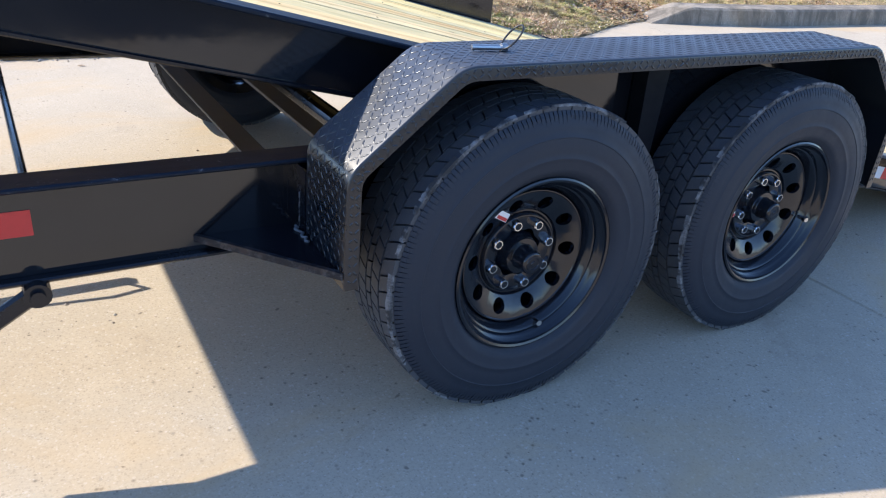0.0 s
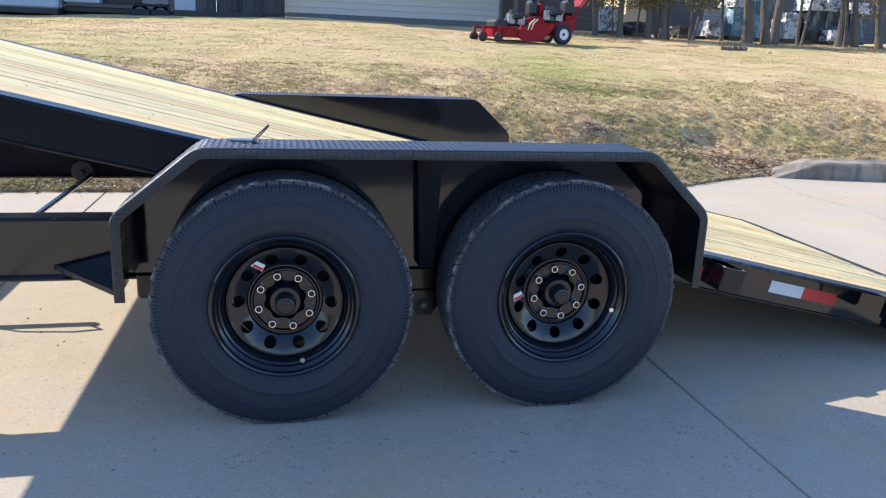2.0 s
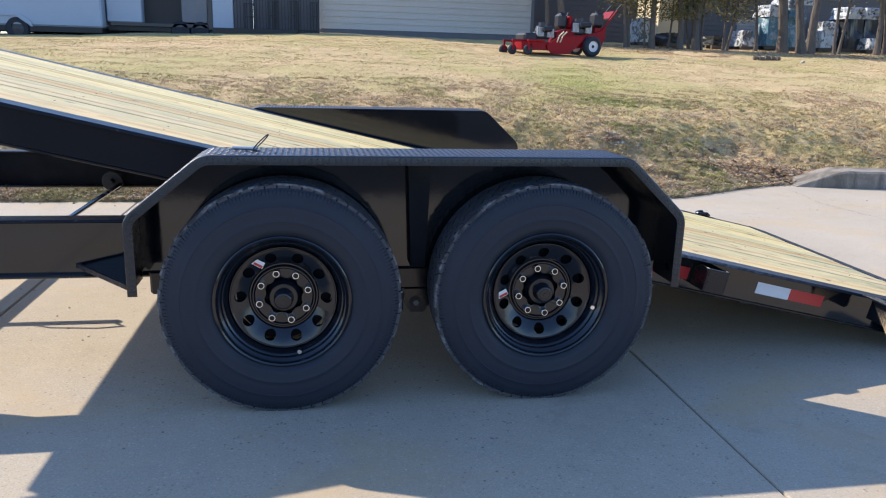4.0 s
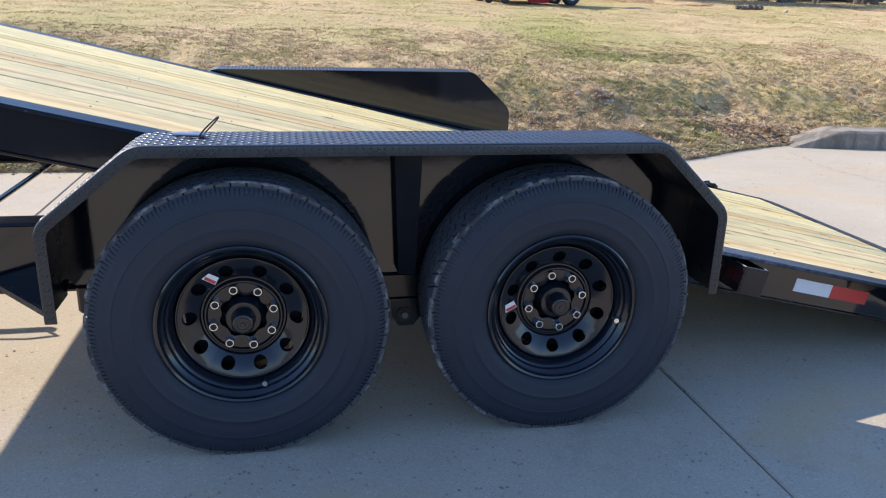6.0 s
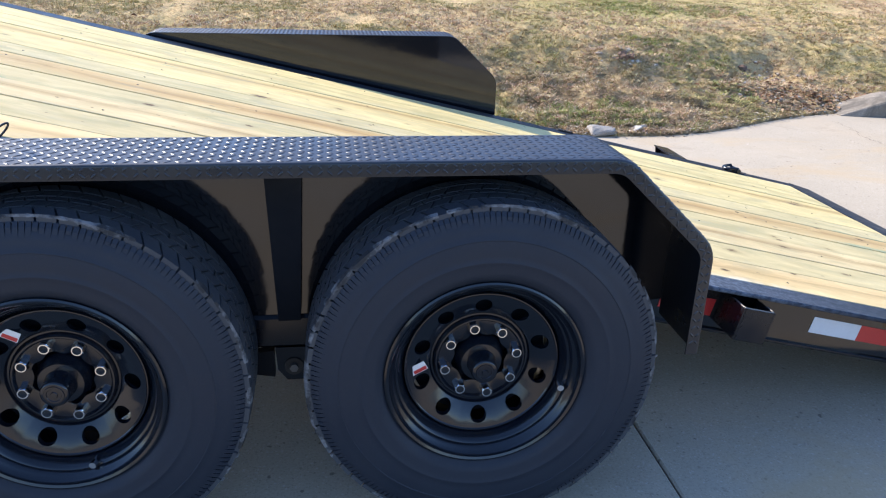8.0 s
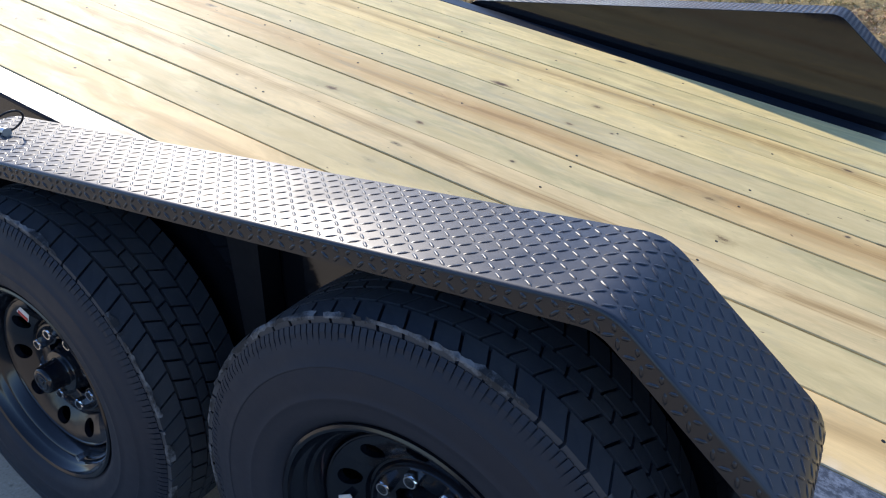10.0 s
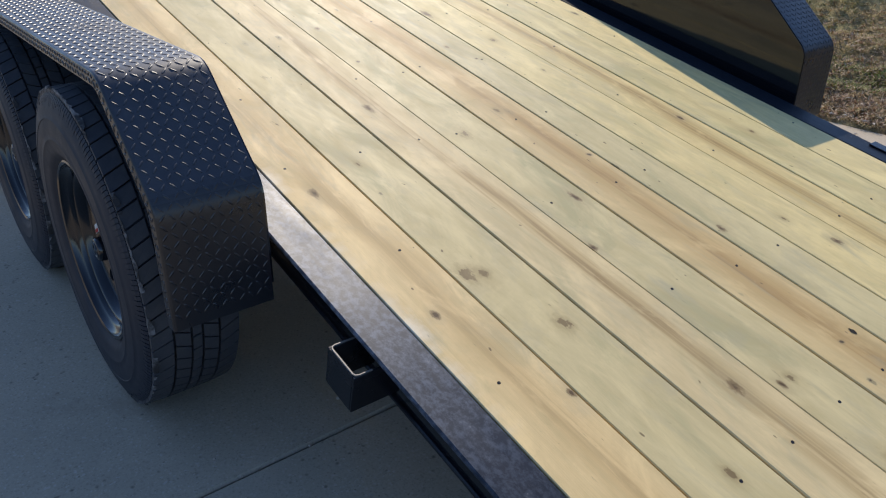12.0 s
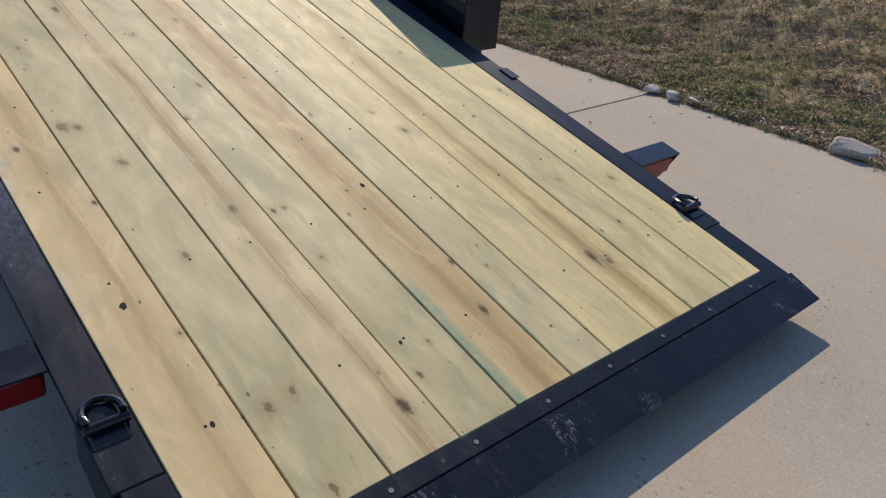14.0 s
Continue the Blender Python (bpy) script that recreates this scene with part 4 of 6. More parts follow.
def build_wheel(x, far, turn, valve_angle, label_angle, label_turn, nut_phase, hole_phase):
    """A wheel: the steel rim carries its tyre, hub, nuts, valve and sticker."""
    m = pose(x, mirrored(0) if far else 0, HUB_Z, 0, 0, 180 if far else 0)
    wheel = part("wheel", ME_RIM, M_RIM, trailer, "black steel modular wheel", m=m)
    part("tyre", ME_TYRE, M_TYRE, wheel, "dusty black radial tyre")
    part("tread", ME_TREAD, M_TREAD, wheel, kind="stuff")
    part("shoulder", ME_SHOULDER, M_TYRE, wheel, kind="stuff")
    part("scuff", ME_SCUFF, M_SCUFF, wheel, "pale worn tread edge", kind="stuff", m=pose(0, 0, 0, 0, 0, 0))
    part("disc", ME_DISC, M_RIM, wheel, m=pose(0, 0, 0, 0, -hole_phase, 0))
    part("nut_ring", ME_NUT_RING, M_RIM, wheel, m=pose(0, 0, 0, 0, -nut_phase - 22.5, 0))
    part("drum", ME_DRUM, M_UNDER, wheel)
    part("hub", ME_HUB, M_RIM, wheel)
    for k in range(8):
        a = radians(nut_phase + 45 * k)
        at = pose(0.0835 * math.cos(a), 0.0955, 0.0835 * math.sin(a), 0, turn + 31 * k, 0)
        part("lug_nut", ME_NUT, M_CHROME, wheel, m=at)
        part("stud", ME_STUD, M_DARK, wheel, m=at)
    a = radians(valve_angle)
    c = Vector((0.186 * math.cos(a), 0.072, 0.186 * math.sin(a)))
    part("valve", Shape().tube(c, c + Vector((0, -0.03, 0)), 0.006, 10).tube(c + Vector((0, -0.03, 0)), c + Vector((-0.002, -0.042, 0)), 0.0075, 10), M_CHROME, wheel, "chrome valve cap")
    if label_angle is not None:
        a = radians(label_angle)
        frame_m = Matrix.Translation((0.146 * math.cos(a), 0.0728, 0.146 * math.sin(a))) @ Matrix.Rotation(radians(-label_turn), 4, "Y")
        part("sticker", Shape().box((-0.022, -0.0012, -0.011), (0.022, 0, 0.011)), M_PAPER, wheel, "white and red sticker", m=frame_m)
        part("sticker_band", Shape().box((-0.010, -0.0022, -0.0095), (0.0205, -0.0014, -0.001)), M_RED_TAPE, wheel, m=frame_m)
    return wheel


build_wheel(AXLE_X[0], False, 0, -74, 124, -28, 106, -2)
build_wheel(AXLE_X[1], False, 12, -16, 183, 28, 57, 18)
build_wheel(AXLE_X[0], True, 5, -40, None, 0, 20, 7)
build_wheel(AXLE_X[1], True, 9, 60, None, 0, 40, 25)


# running gear and main frame
for far in (False, True):
    f = mirrored if far else (lambda y: y)
    lo, hi = sorted((f(0.385), f(0.30)))
    w0, w1 = sorted((f(0.324), f(0.331)))
    rail = part("frame_rail", Shape().box((-2.7, w0, 0.412), (0.62, w1, 0.594)), M_UNDER if far else M_PANEL, trailer, "black steel beam frame rail")
    part("top_flange", Shape().box((-2.7, lo, 0.5945), (0.62, hi, 0.606), 0.004), M_RAIL, rail, "rubbed black rail top")
    part("bottom_flange", Shape().box((-2.7, lo, 0.40), (0.62, hi, 0.4115), 0.004), M_PAINT, rail)
    y = f(0.3232)
    part("reflective_tape", Shape().box((-1.34, y - 0.0008, 0.498), (-1.018, y + 0.0008, 0.552)), M_RED_TAPE, rail, "red reflective tape")
    y0, y1 = (0.242, 0.286) if not far else (mirrored(0.286), mirrored(0.242))
    part("axle_rail", Shape().box((-0.46, y0, 0.352), (1.20, y1, 0.437), 0.008), M_PAINT, trailer)
    ya, yb = (0.246, 0.282) if not far else (mirrored(0.282), mirrored(0.246))
    hanger = part("hanger", Shape().prism([(0.424, 0.351), (0.522, 0.351), (0.518, 0.292), (0.496, 0.262), (0.450, 0.262), (0.428, 0.292)], "y", ya, yb), M_PAINT, trailer, "black suspension hanger plate")
    yo = 0.246 if not far else mirrored(0.246)
    bolt = Shape().tube((0.467, yo - 0.004, 0.300), (0.467, yo + 0.004, 0.300), 0.023, 18)
    part("hanger_bolt", bolt, M_DARK, hanger)
    part("bolt_head", Shape().tube((0.467, yo - 0.013, 0.300), (0.467, yo + 0.013, 0.300), 0.011, 6), M_STEEL, hanger)
    part("equalizer", Shape().prism([(0.318, 0.330), (0.420, 0.340), (0.420, 0.268), (0.355, 0.280), (0.318, 0.300)], "y", ya + 0.006, yb - 0.006), M_UNDER, trailer)
for x in AXLE_X:
    part("axle", Shape().tube((x, 0.13, HUB_Z - 0.02), (x, mirrored(0.13), HUB_Z - 0.02), 0.045, 16), M_PAINT, trailer)
for x in (-0.432, -0.185):
    s = Shape().box((x - 0.034, 0.386, 0.442), (x + 0.034, mirrored(0.386), 0.450)).box((x + 0.026, 0.386, 0.385), (x + 0.034, mirrored(0.386), 0.4415))
    part("crossmember", s, M_DUSTY, trailer, "dusty black angle-iron crossmember")
part("crossmember", Shape().box((-2.7, 0.386, 0.45), (-2.6, mirrored(0.386), 0.60), 0.004), M_PAINT, trailer)
part("tie_rod", Shape().tube((-1.008, 0.38, 0.42), (-1.008, mirrored(0.38), 0.42), 0.012, 10), M_PAINT, trailer)
lever = Shape().box((-0.02, -0.008, -0.30), (0.02, 0.008, 0.02), 0.006).tube((0, -0.02, 0), (0, 0.02, 0), 0.026, 14)
part("latch_lever", lever, M_PAINT, trailer, "black swing-down lever under the frame", m=pose(-1.03, 0.30, 0.385, 0, 58, 0))
part("latch_bolt", Shape().tube((-1.03, 0.27, 0.385), (-1.03, 0.385, 0.385), 0.014, 12).box((-1.05, 0.31, 0.385), (-1.01, 0.34, 0.409)), M_PAINT, trailer)
part("latch_bar", Shape().box((-1.85, 1.2, 0.28), (-1.07, 1.235, 0.31), 0.004).path([(-1.45, 1.22, 0.31), (-1.42, 1.22, 0.37), (-1.25, 1.22, 0.40), (-1.13, 1.22, 0.38), (-1.11, 1.22, 0.31)], 0.007), M_PAINT, trailer)
for y in (1.19, 1.246):
    part("latch_hanger", Shape().box((-1.84, y - 0.008, 0.27), (-1.80, y + 0.008, 0.45)), M_PAINT, trailer)
lug = Shape().lathe([(0, 0.0), (0, 0.053), (0.004, 0.058), (0.014, 0.058), (0.018, 0.053), (0.018, 0.0)], 28, m=Matrix.Translation((-1.05, 2.175, 0.437)))
part("pivot_lug", lug.tube((-1.05, 2.12, 0.437), (-1.05, 2.1745, 0.437), 0.016, 10).box((-1.075, 2.1935, 0.437), (-1.0, 2.2, 0.485), 0.004), M_DARK, trailer, "black round pivot lug", smooth=True)
part("latch_beam", Shape().box((-1.86, 0.386, 0.45), (-1.78, mirrored(0.386), 0.53), 0.004), M_PAINT, trailer)

# the tilted deck: x runs down the slope, z stands off the boards
DECK = pose(0, 0, 0.794, 0, math.degrees(math.atan(0.2238)), -0.7)
DECK_MID = 1.2975
S0, S_BOARD, S_STRIP, S1 = -1.79, 3.030, 3.082, 3.197
RAIL_OUT, RAIL_IN = 0.312, 0.408


def across(y):
    """The same place on the other side of the deck."""
    return 2 * DECK_MID - y


FAR_OUT, FAR_IN = across(RAIL_OUT), across(RAIL_IN)
deck = part("deck_frame", Shape().box((S0, 0.42, -0.15), (S0 + 0.05, across(0.42), -0.045), 0.003), M_PAINT, trailer, "black steel deck frame tilted to the ground", m=DECK)
for i in range(8):
    s = S0 + 0.45 + 0.58 * i
    part("deck_crossmember", Shape().box((s - 0.03, 0.384, -0.118), (s + 0.03, across(0.384), -0.042), 0.003), M_PAINT, deck)
for far in (False, True):
    f = across if far else (lambda y: y)
    flange = Shape()
    a, b = sorted((f(RAIL_OUT), f(RAIL_IN)))
    flange.box((S0, a, -0.012), (2.81, b, 0.0), 0.003)
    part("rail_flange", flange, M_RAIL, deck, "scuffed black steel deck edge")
    a, b = sorted((f(0.376), f(0.384)))
    part("rail_web", Shape().box((S0, a, -0.140), (2.81, b, -0.0125)), M_PANEL, deck, "glossy black rail side")
    a, b = sorted((f(0.368), f(0.386)))
    part("rail_foot", Shape().box((S0, a, -0.152), (2.70, b, -0.1405), 0.003), M_PAINT, deck)
    # tapered tail side
    a, b = sorted((f(0.327), f(RAIL_IN)))
    part("tail_rail", Shape().prism([(2.812, -0.15), (2.812, -0.001), (S_STRIP - 0.001, -0.001), (S_STRIP - 0.001, -0.05)], "y", a, b), M_RAIL, deck)
    a, b = sorted((f(0.318), f(0.326)))
    part("tail_side", Shape().prism([(2.60, -0.152), (2.60, -0.0125), (2.80, -0.0125), (3.075, -0.012), (3.075, -0.06), (2.80, -0.165), (2.72, -0.185)], "y", a, b), M_PAINT, deck)
    # reflective tape on the rail side
    y = f(0.3752)
    part("white_tape", Shape().box((1.965, y - 0.0007, -0.102), (2.122, y + 0.0007, -0.053)), M_WHITE_TAPE, deck, "white reflective tape")
    part("red_tape", Shape().box((2.1222, y - 0.0007, -0.102), (2.285, y + 0.0007, -0.053)), M_RED_TAPE, deck, "red reflective tape")
    part("red_tape", Shape().box((1.49, y - 0.0007, -0.107), (1.651, y + 0.0007, -0.057)), M_RED_TAPE, deck, "red reflective tape")
    # stake pocket, open on top, its rim rubbed bare
    pocket = Shape()
    ya, yb = sorted((f(0.264), f(0.374)))
    pocket.box((1.664, ya, -0.118), (1.670, yb, -0.027), 0.001).box((1.752, ya, -0.118), (1.758, yb, -0.027), 0.001)
    pa, pb = sorted((f(0.264), f(0.271)))
    pocket.box((1.6705, pa, -0.118), (1.7515, pb, -0.027))
    part("stake_pocket", pocket, M_PAINT, deck, "black open stake pocket")
    rim_line = [(1.667, f(0.325)), (1.667, f(0.277)), (1.6695, f(0.270)), (1.675, f(0.2675)), (1.747, f(0.2675)), (1.7525, f(0.270)), (1.755, f(0.277)), (1.755, f(0.305))]
    part("pocket_lip", Shape().path([(a_, b_, -0.0262) for a_, b_ in rim_line], 0.0022, 6), M_STEEL, deck, "bare worn pocket rim")
    # tail lamp under a steel shield
    out_y = 0.068 if far else 0.101
    a, b = sorted((f(out_y), f(0.311)))
    u0 = 2.372 if far else 2.397
    u1 = u0 + 0.088
    shield = Shape().box((u0, a, -0.006), (u1, b, 0.0), 0.001).prism([(u0 + 0.010, -0.0065), (u1 - 0.002, -0.0065), (u1 - 0.034, -0.118), (u1 - 0.040, -0.118)], "y", *sorted((f(out_y), f(out_y + 0.005))))
    lamp_box = part("lamp_shield", shield, M_PAINT, deck, "black sheet-steel lamp shield")
    # backing sheet of the lamp, cut away towards the rail
    ub = u1 - 0.040
    sheet = [(f(0.304), -0.007), (f(0.150), -0.132), (f(0.118), -0.138), (f(out_y + 0.0055), -0.122), (f(out_y + 0.0055), -0.007)]
    back_sheet = Shape().add([(ub + dx, yy, zz) for dx in (0.0, 0.003) for yy, zz in sheet], [(0, 1, 2, 3, 4), (9, 8, 7, 6, 5)] + [(i, i + 5, (i + 1) % 5 + 5, (i + 1) % 5) for i in range(5)])
    back_sheet.box((ub - 0.0016, *sorted((f(0.122), f(0.136)))[:1], -0.120), (ub - 0.0002, max(f(0.122), f(0.136)), -0.113))
    part("sun_painted_face", back_sheet, M_SUN_PAINTED, lamp_box, "black sheet face with its sunlit lower outer part painted tan")
    part("backing_sheet", Shape().add([(ub + dx, yy, zz) for dx in (0.0034, 0.0064) for yy, zz in sheet], [(0, 1, 2, 3, 4), (9, 8, 7, 6, 5)] + [(i, i + 5, (i + 1) % 5 + 5, (i + 1) % 5) for i in range(5)]), M_PAINT, lamp_box)
    a, b = sorted((f(out_y + 0.023), f(0.295)))
    part("lamp_housing", Shape().box((u1 - 0.0335, a - 0.015, -0.093), (u1 - 0.028, b + 0.010, -0.007)), M_UNDER, lamp_box, "dull black lamp housing")
    part("tail_lamp", Shape().box((u1 - 0.0275, a - 0.012, -0.090), (u1 - 0.010, b + 0.012, -0.016), 0.008), M_RED_LENS, lamp_box, "red oval tail lamp", smooth=True)
    # tie-down ring on the rail
    yc = f(0.360)
    sc = 2.693 if far else 2.645
    base = part("ring_base", Shape().box((sc - 0.035, yc - 0.040, -0.03), (sc + 0.065, yc + 0.030, 0.004), 0.004), M_PAINT, deck)
    ring_pts = [(sc + 0.042 * math.cos(t), yc + 0.036 * math.sin(t) - 0.002, 0.022 + 0.012 * math.cos(t)) for t in [radians(70 + 10 * k) for k in range(23)]]
    ring_pts += [(sc + 0.013, yc - 0.036, 0.012)]
    part("tie_down_ring", Shape().path(ring_pts, 0.0075, 8).tube((sc + 0.023, yc - 0.043, 0.013), (sc + 0.023, yc + 0.039, 0.013), 0.011, 10), M_PAINT, base, "black forged tie-down ring", smooth=True)
    if far:
        part("rub_tab", Shape().box((1.72, FAR_OUT - 0.03, 0.001), (1.80, FAR_OUT + 0.012, 0.006), 0.001), M_PAINT, deck)

# the board-end strip and the knife-edge tail plate
strip = part("end_strip", Shape().box((S_BOARD, RAIL_IN + 0.0, -0.012), (S_STRIP - 0.003, FAR_IN, 0.002), 0.002), M_RAIL, deck, "black steel strip across the board ends")
for i in range(8):
    y = 0.52 + 0.222 * i
    part("screw", Shape().tube((3.056, y, 0.002), (3.056, y, 0.0034), 0.0058, 10), M_STEEL, strip)
tail = Shape()
yo0, yo1, yi0, yi1 = 0.314, across(0.314), 0.328, across(0.328)
tail.add([(S_STRIP, yo0, 0.0), (S_STRIP, yo1, 0.0), (S1, yi1, -0.008), (S1, yi0, -0.008), (S_STRIP, yo0, -0.05), (S_STRIP, yo1, -0.05), (S1 - 0.004, yi1, -0.022), (S1 - 0.004, yi0, -0.022)],
         [(0, 1, 2, 3), (4, 7, 6, 5), (0, 4, 5, 1), (3, 2, 6, 7), (0, 3, 7, 4), (1, 5, 6, 2)])
part("tail_plate", tail, M_RAIL, deck, "scuffed black knife-edge tail plate")

BOARD_Y = [0.4085, 0.5845, 0.7645, 0.9435, 1.1165, 1.300, 1.4525, 1.6365, 1.809, 2.007, 2.1865]
rnd = random.Random(11)
HOLES = {0: [(2.376, 0.500, 0.0080), (2.753, 0.526, 0.0055)], 3: [(2.749, 0.992, 0.0045)], 4: [(2.189, 1.264, 0.0062)]}
SCREW_ROWS = [2.748] + [2.297 - 0.395 * k for k in range(10)]
SCREW_Y = [0.499, 0.691, 0.849, 1.032, 1.205, 1.377, 1.541, 1.718, 1.931, 2.106]
for i, (a, b) in enumerate(zip(BOARD_Y, BOARD_Y[1:])):
    g = rnd.uniform(0.0018, 0.0034)
    a, b = a + g, b - g
    s = Shape()
    drop = rnd.uniform(-0.0015, 0.0015)
    s.box((S0 + 0.004, a, -0.04), (S_BOARD - 0.001 - 0.002 * rnd.random(), b, 0.0 + drop - 0.0005), 0.0018)
    board = part("board", s, BOARD_WOODS[i], deck)
    for sx, y, r in HOLES.get(i, []):
        n = 14
        rad = [rnd.uniform(0.7, 1.15) for _ in range(n)]
        pts = [(sx + r * 1.5 * rad[k] * math.cos(2 * math.pi * k / n), y + r * rad[k] * math.sin(2 * math.pi * k / n), drop + 0.0004) for k in range(n)]
        part("knot_hole", Shape().add(pts + [(sx, y, drop + 0.0005)], [(k, (k + 1) % n, n) for k in range(n)]), M_HOLE, board)
    for sx in SCREW_ROWS:
        sy = SCREW_Y[i] if sx == SCREW_ROWS[1] else rnd.uniform(a + 0.03, b - 0.03)
        if sx != SCREW_ROWS[1] and rnd.random() < 0.25:
            continue
        sx += rnd.uniform(-0.012, 0.012)
        part("screw", Shape().tube((sx, sy, drop - 0.004), (sx + 0.001, sy, drop + 0.0003), 0.0036, 8), M_DARK, board)

# hitch pin left lying on the fender
pin = thing("hitch_pin", "zinc-plated hitch pin with dark wire ring lying on the fender", "hitch pin", pose(-0.12, 0.148, 0.8665, 0, 0, 0))
part("pin", Shape().tube((-0.035, 0.01, 0.006), (0.03, -0.004, 0.006), 0.006, 10).tube((0.03, -0.004, 0.006), (0.044, -0.006, 0.006), 0.009, 10), M_ZINC, pin)
ring_pts = [(0.056 + 0.023 * math.cos(t) + 0.006 * math.sin(t), -0.006 + 0.026 * math.sin(t), 0.028 + 0.024 * math.cos(t)) for t in [2 * math.pi * k / 24 for k in range(25)]]
part("ring", Shape().path(ring_pts, 0.0022, 6), M_DARK, pin, smooth=True)


# ---- bank details ----
def scatter_blades(name, label, material, count, area, height, width, seed, keep=lambda x, y: True):
    rnd = random.Random(seed)
    vs, fs = [], []
    x0, x1, y0, y1 = area
    while len(fs) < count:
        x = rnd.uniform(x0, x1)
        y = y0 + (y1 - y0) * rnd.random() ** 1.6
        if y < pad_edge(x) + 0.02 or not keep(x, y):
            continue
        if 4.8 < x and y < 4.92:
            continue
        z = lawn_height(x, y)
        h = height * rnd.uniform(0.12, 0.55) * (1 + 0.05 * (y - 4))
        w = width * rnd.uniform(0.6, 1.3) * (1 + 0.09 * (y - 4))
        a, lean = rnd.uniform(0, 6.283), rnd.uniform(0.02, 0.06) * (1 + 0.05 * (y - 4))
        ca, sa = math.cos(a), math.sin(a)
        dx, dy = rnd.uniform(-1, 1) * lean, rnd.uniform(-1, 1) * lean
        k = len(vs)
        vs += [(x - ca * w, y - sa * w, z - 0.004), (x + ca * w, y + sa * w, z - 0.004), (x + dx, y + dy, z + h)]
        fs.append((k, k + 1, k + 2))
    tagged(new(name, mesh_from(name, vs, fs, material)), label, "grass", kind="stuff")


def scatter_tufts(name, label, material, count, area, radius, height, blades, seed, keep=lambda x, y: True):
    """Clumps of curled blades that fall outward from their roots."""
    rnd = random.Random(seed)
    vs, fs = [], []
    x0, x1, y0, y1 = area
    done = 0
    while done < count:
        x, y = rnd.uniform(x0, x1), y0 + (y1 - y0) * rnd.random() ** 1.4
        if y < pad_edge(x) + 0.015 or (4.8 < x and y < 4.95):
            continue
        if noise.noise(Vector((x * 1.6, y * 1.6, 33))) < -0.5 + max(0, y - 5.8) * 0.33 * rnd.random() or not keep(x, y):
            continue
        done += 1
        size = rnd.uniform(0.55, 1.35)
        z = lawn_height(x, y) - 0.008
        for _ in range(blades):
            a = rnd.uniform(0, 6.283)
            ca, sa = math.cos(a), math.sin(a)
            root = radius * size * 0.55 * rnd.random() ** 0.5
            reach = radius * size * rnd.uniform(0.4, 1.1)
            h = height * size * rnd.uniform(0.5, 1.2)
            w = rnd.uniform(0.0014, 0.0034)
            turn = rnd.uniform(-2.0, 2.0)
            bx, by = x + ca * root, y + sa * root
            mx, my = bx + ca * reach * 0.5, by + sa * reach * 0.5
            tx, ty = mx + math.cos(a + turn) * reach * 0.6, my + math.sin(a + turn) * reach * 0.6
            k = len(vs)
            vs += [(bx + sa * w, by - ca * w, z), (bx - sa * w, by + ca * w, z), (mx - sa * w, my + ca * w, z + h), (mx + sa * w, my - ca * w, z + h), (tx, ty, z + h * rnd.uniform(0.2, 1.0))]
            fs += [(k, k + 1, k + 2, k + 3), (k + 3, k + 2, k + 4)]
    tagged(new(name, mesh_from(name, vs, fs, material)), label, "grass", kind="stuff")


M_TANGLE = blade_mat("tangled_bank_grass", [(0.516, 0.338, 0.221), (0.792, 0.686, 0.479), (0.245, 0.151, 0.104), (0.270, 0.244, 0.082), (0.682, 0.466, 0.313), (0.336, 0.211, 0.140), (0.792, 0.584, 0.385), (0.336, 0.303, 0.104)],
                     [(0.9, 0.50, 0.60, 0.6, (0.321, 0.325, 0.095)), (5.0, 0.54, 0.66, 0.45, (0.309, 0.180, 0.122))])
scatter_tufts("grass_tufts", "curled clumps of brown and green grass on the bank", M_TANGLE, 27000, (-6.0, 9.0, 3.9, 9.6), 0.062, 0.021, 14, 41)
# where the grass stays green through the winter: middle and half lengths of each patch
GREEN_PATCHES = [(0.30, 4.35, 0.75, 0.45), (1.40, 4.25, 0.22, 0.2), (1.85, 4.05, 0.35, 0.14), (2.36, 4.13, 0.35, 0.16), (2.6, 4.3, 0.5, 0.25), (3.95, 5.75, 0.7, 0.5), (4.15, 4.90, 0.25, 0.3), (3.0, 4.10, 0.5, 0.15), (-1.9, 4.5, 0.9, 0.3), (4.7, 7.7, 1.2, 0.6)]
M_CLUMP = blade_mat("green_clumps", [(0.22, 0.26, 0.08), (0.36, 0.38, 0.12), (0.15, 0.18, 0.06), (0.50, 0.43, 0.21), (0.27, 0.29, 0.09)])


def is_green(x, y):
    """Green clumps thin out from the middle of each patch."""
    d = min(((x - px) / rx) ** 2 + ((y - py) / ry) ** 2 for px, py, rx, ry in GREEN_PATCHES)
    return d + 1.1 * noise.noise(Vector((x * 4, y * 4, 71))) < 0.75


scatter_tufts("green_tufts", "clumps of dark green grass along the foot of the bank", M_CLUMP, 1800, (-4.0, 7.0, 3.9, 8.5), 0.055, 0.024, 16, 43, is_green)
M_MIXED = blade_mat("mixed_bank_grass", [(0.626, 0.412, 0.250), (0.898, 0.619, 0.411), (0.313, 0.191, 0.116), (0.355, 0.292, 0.107), (0.730, 0.483, 0.304), (0.522, 0.336, 0.196), (0.418, 0.246, 0.161)],
                    [(1.1, 0.54, 0.64, 0.55, (0.278, 0.276, 0.099)), (4.5, 0.52, 0.64, 0.6, (0.239, 0.143, 0.094)), (7.0, 0.56, 0.66, 0.5, (0.794, 0.590, 0.438))])
patch = lambda x, y: noise.noise(Vector((x * 0.8, y * 0.8, 9)))
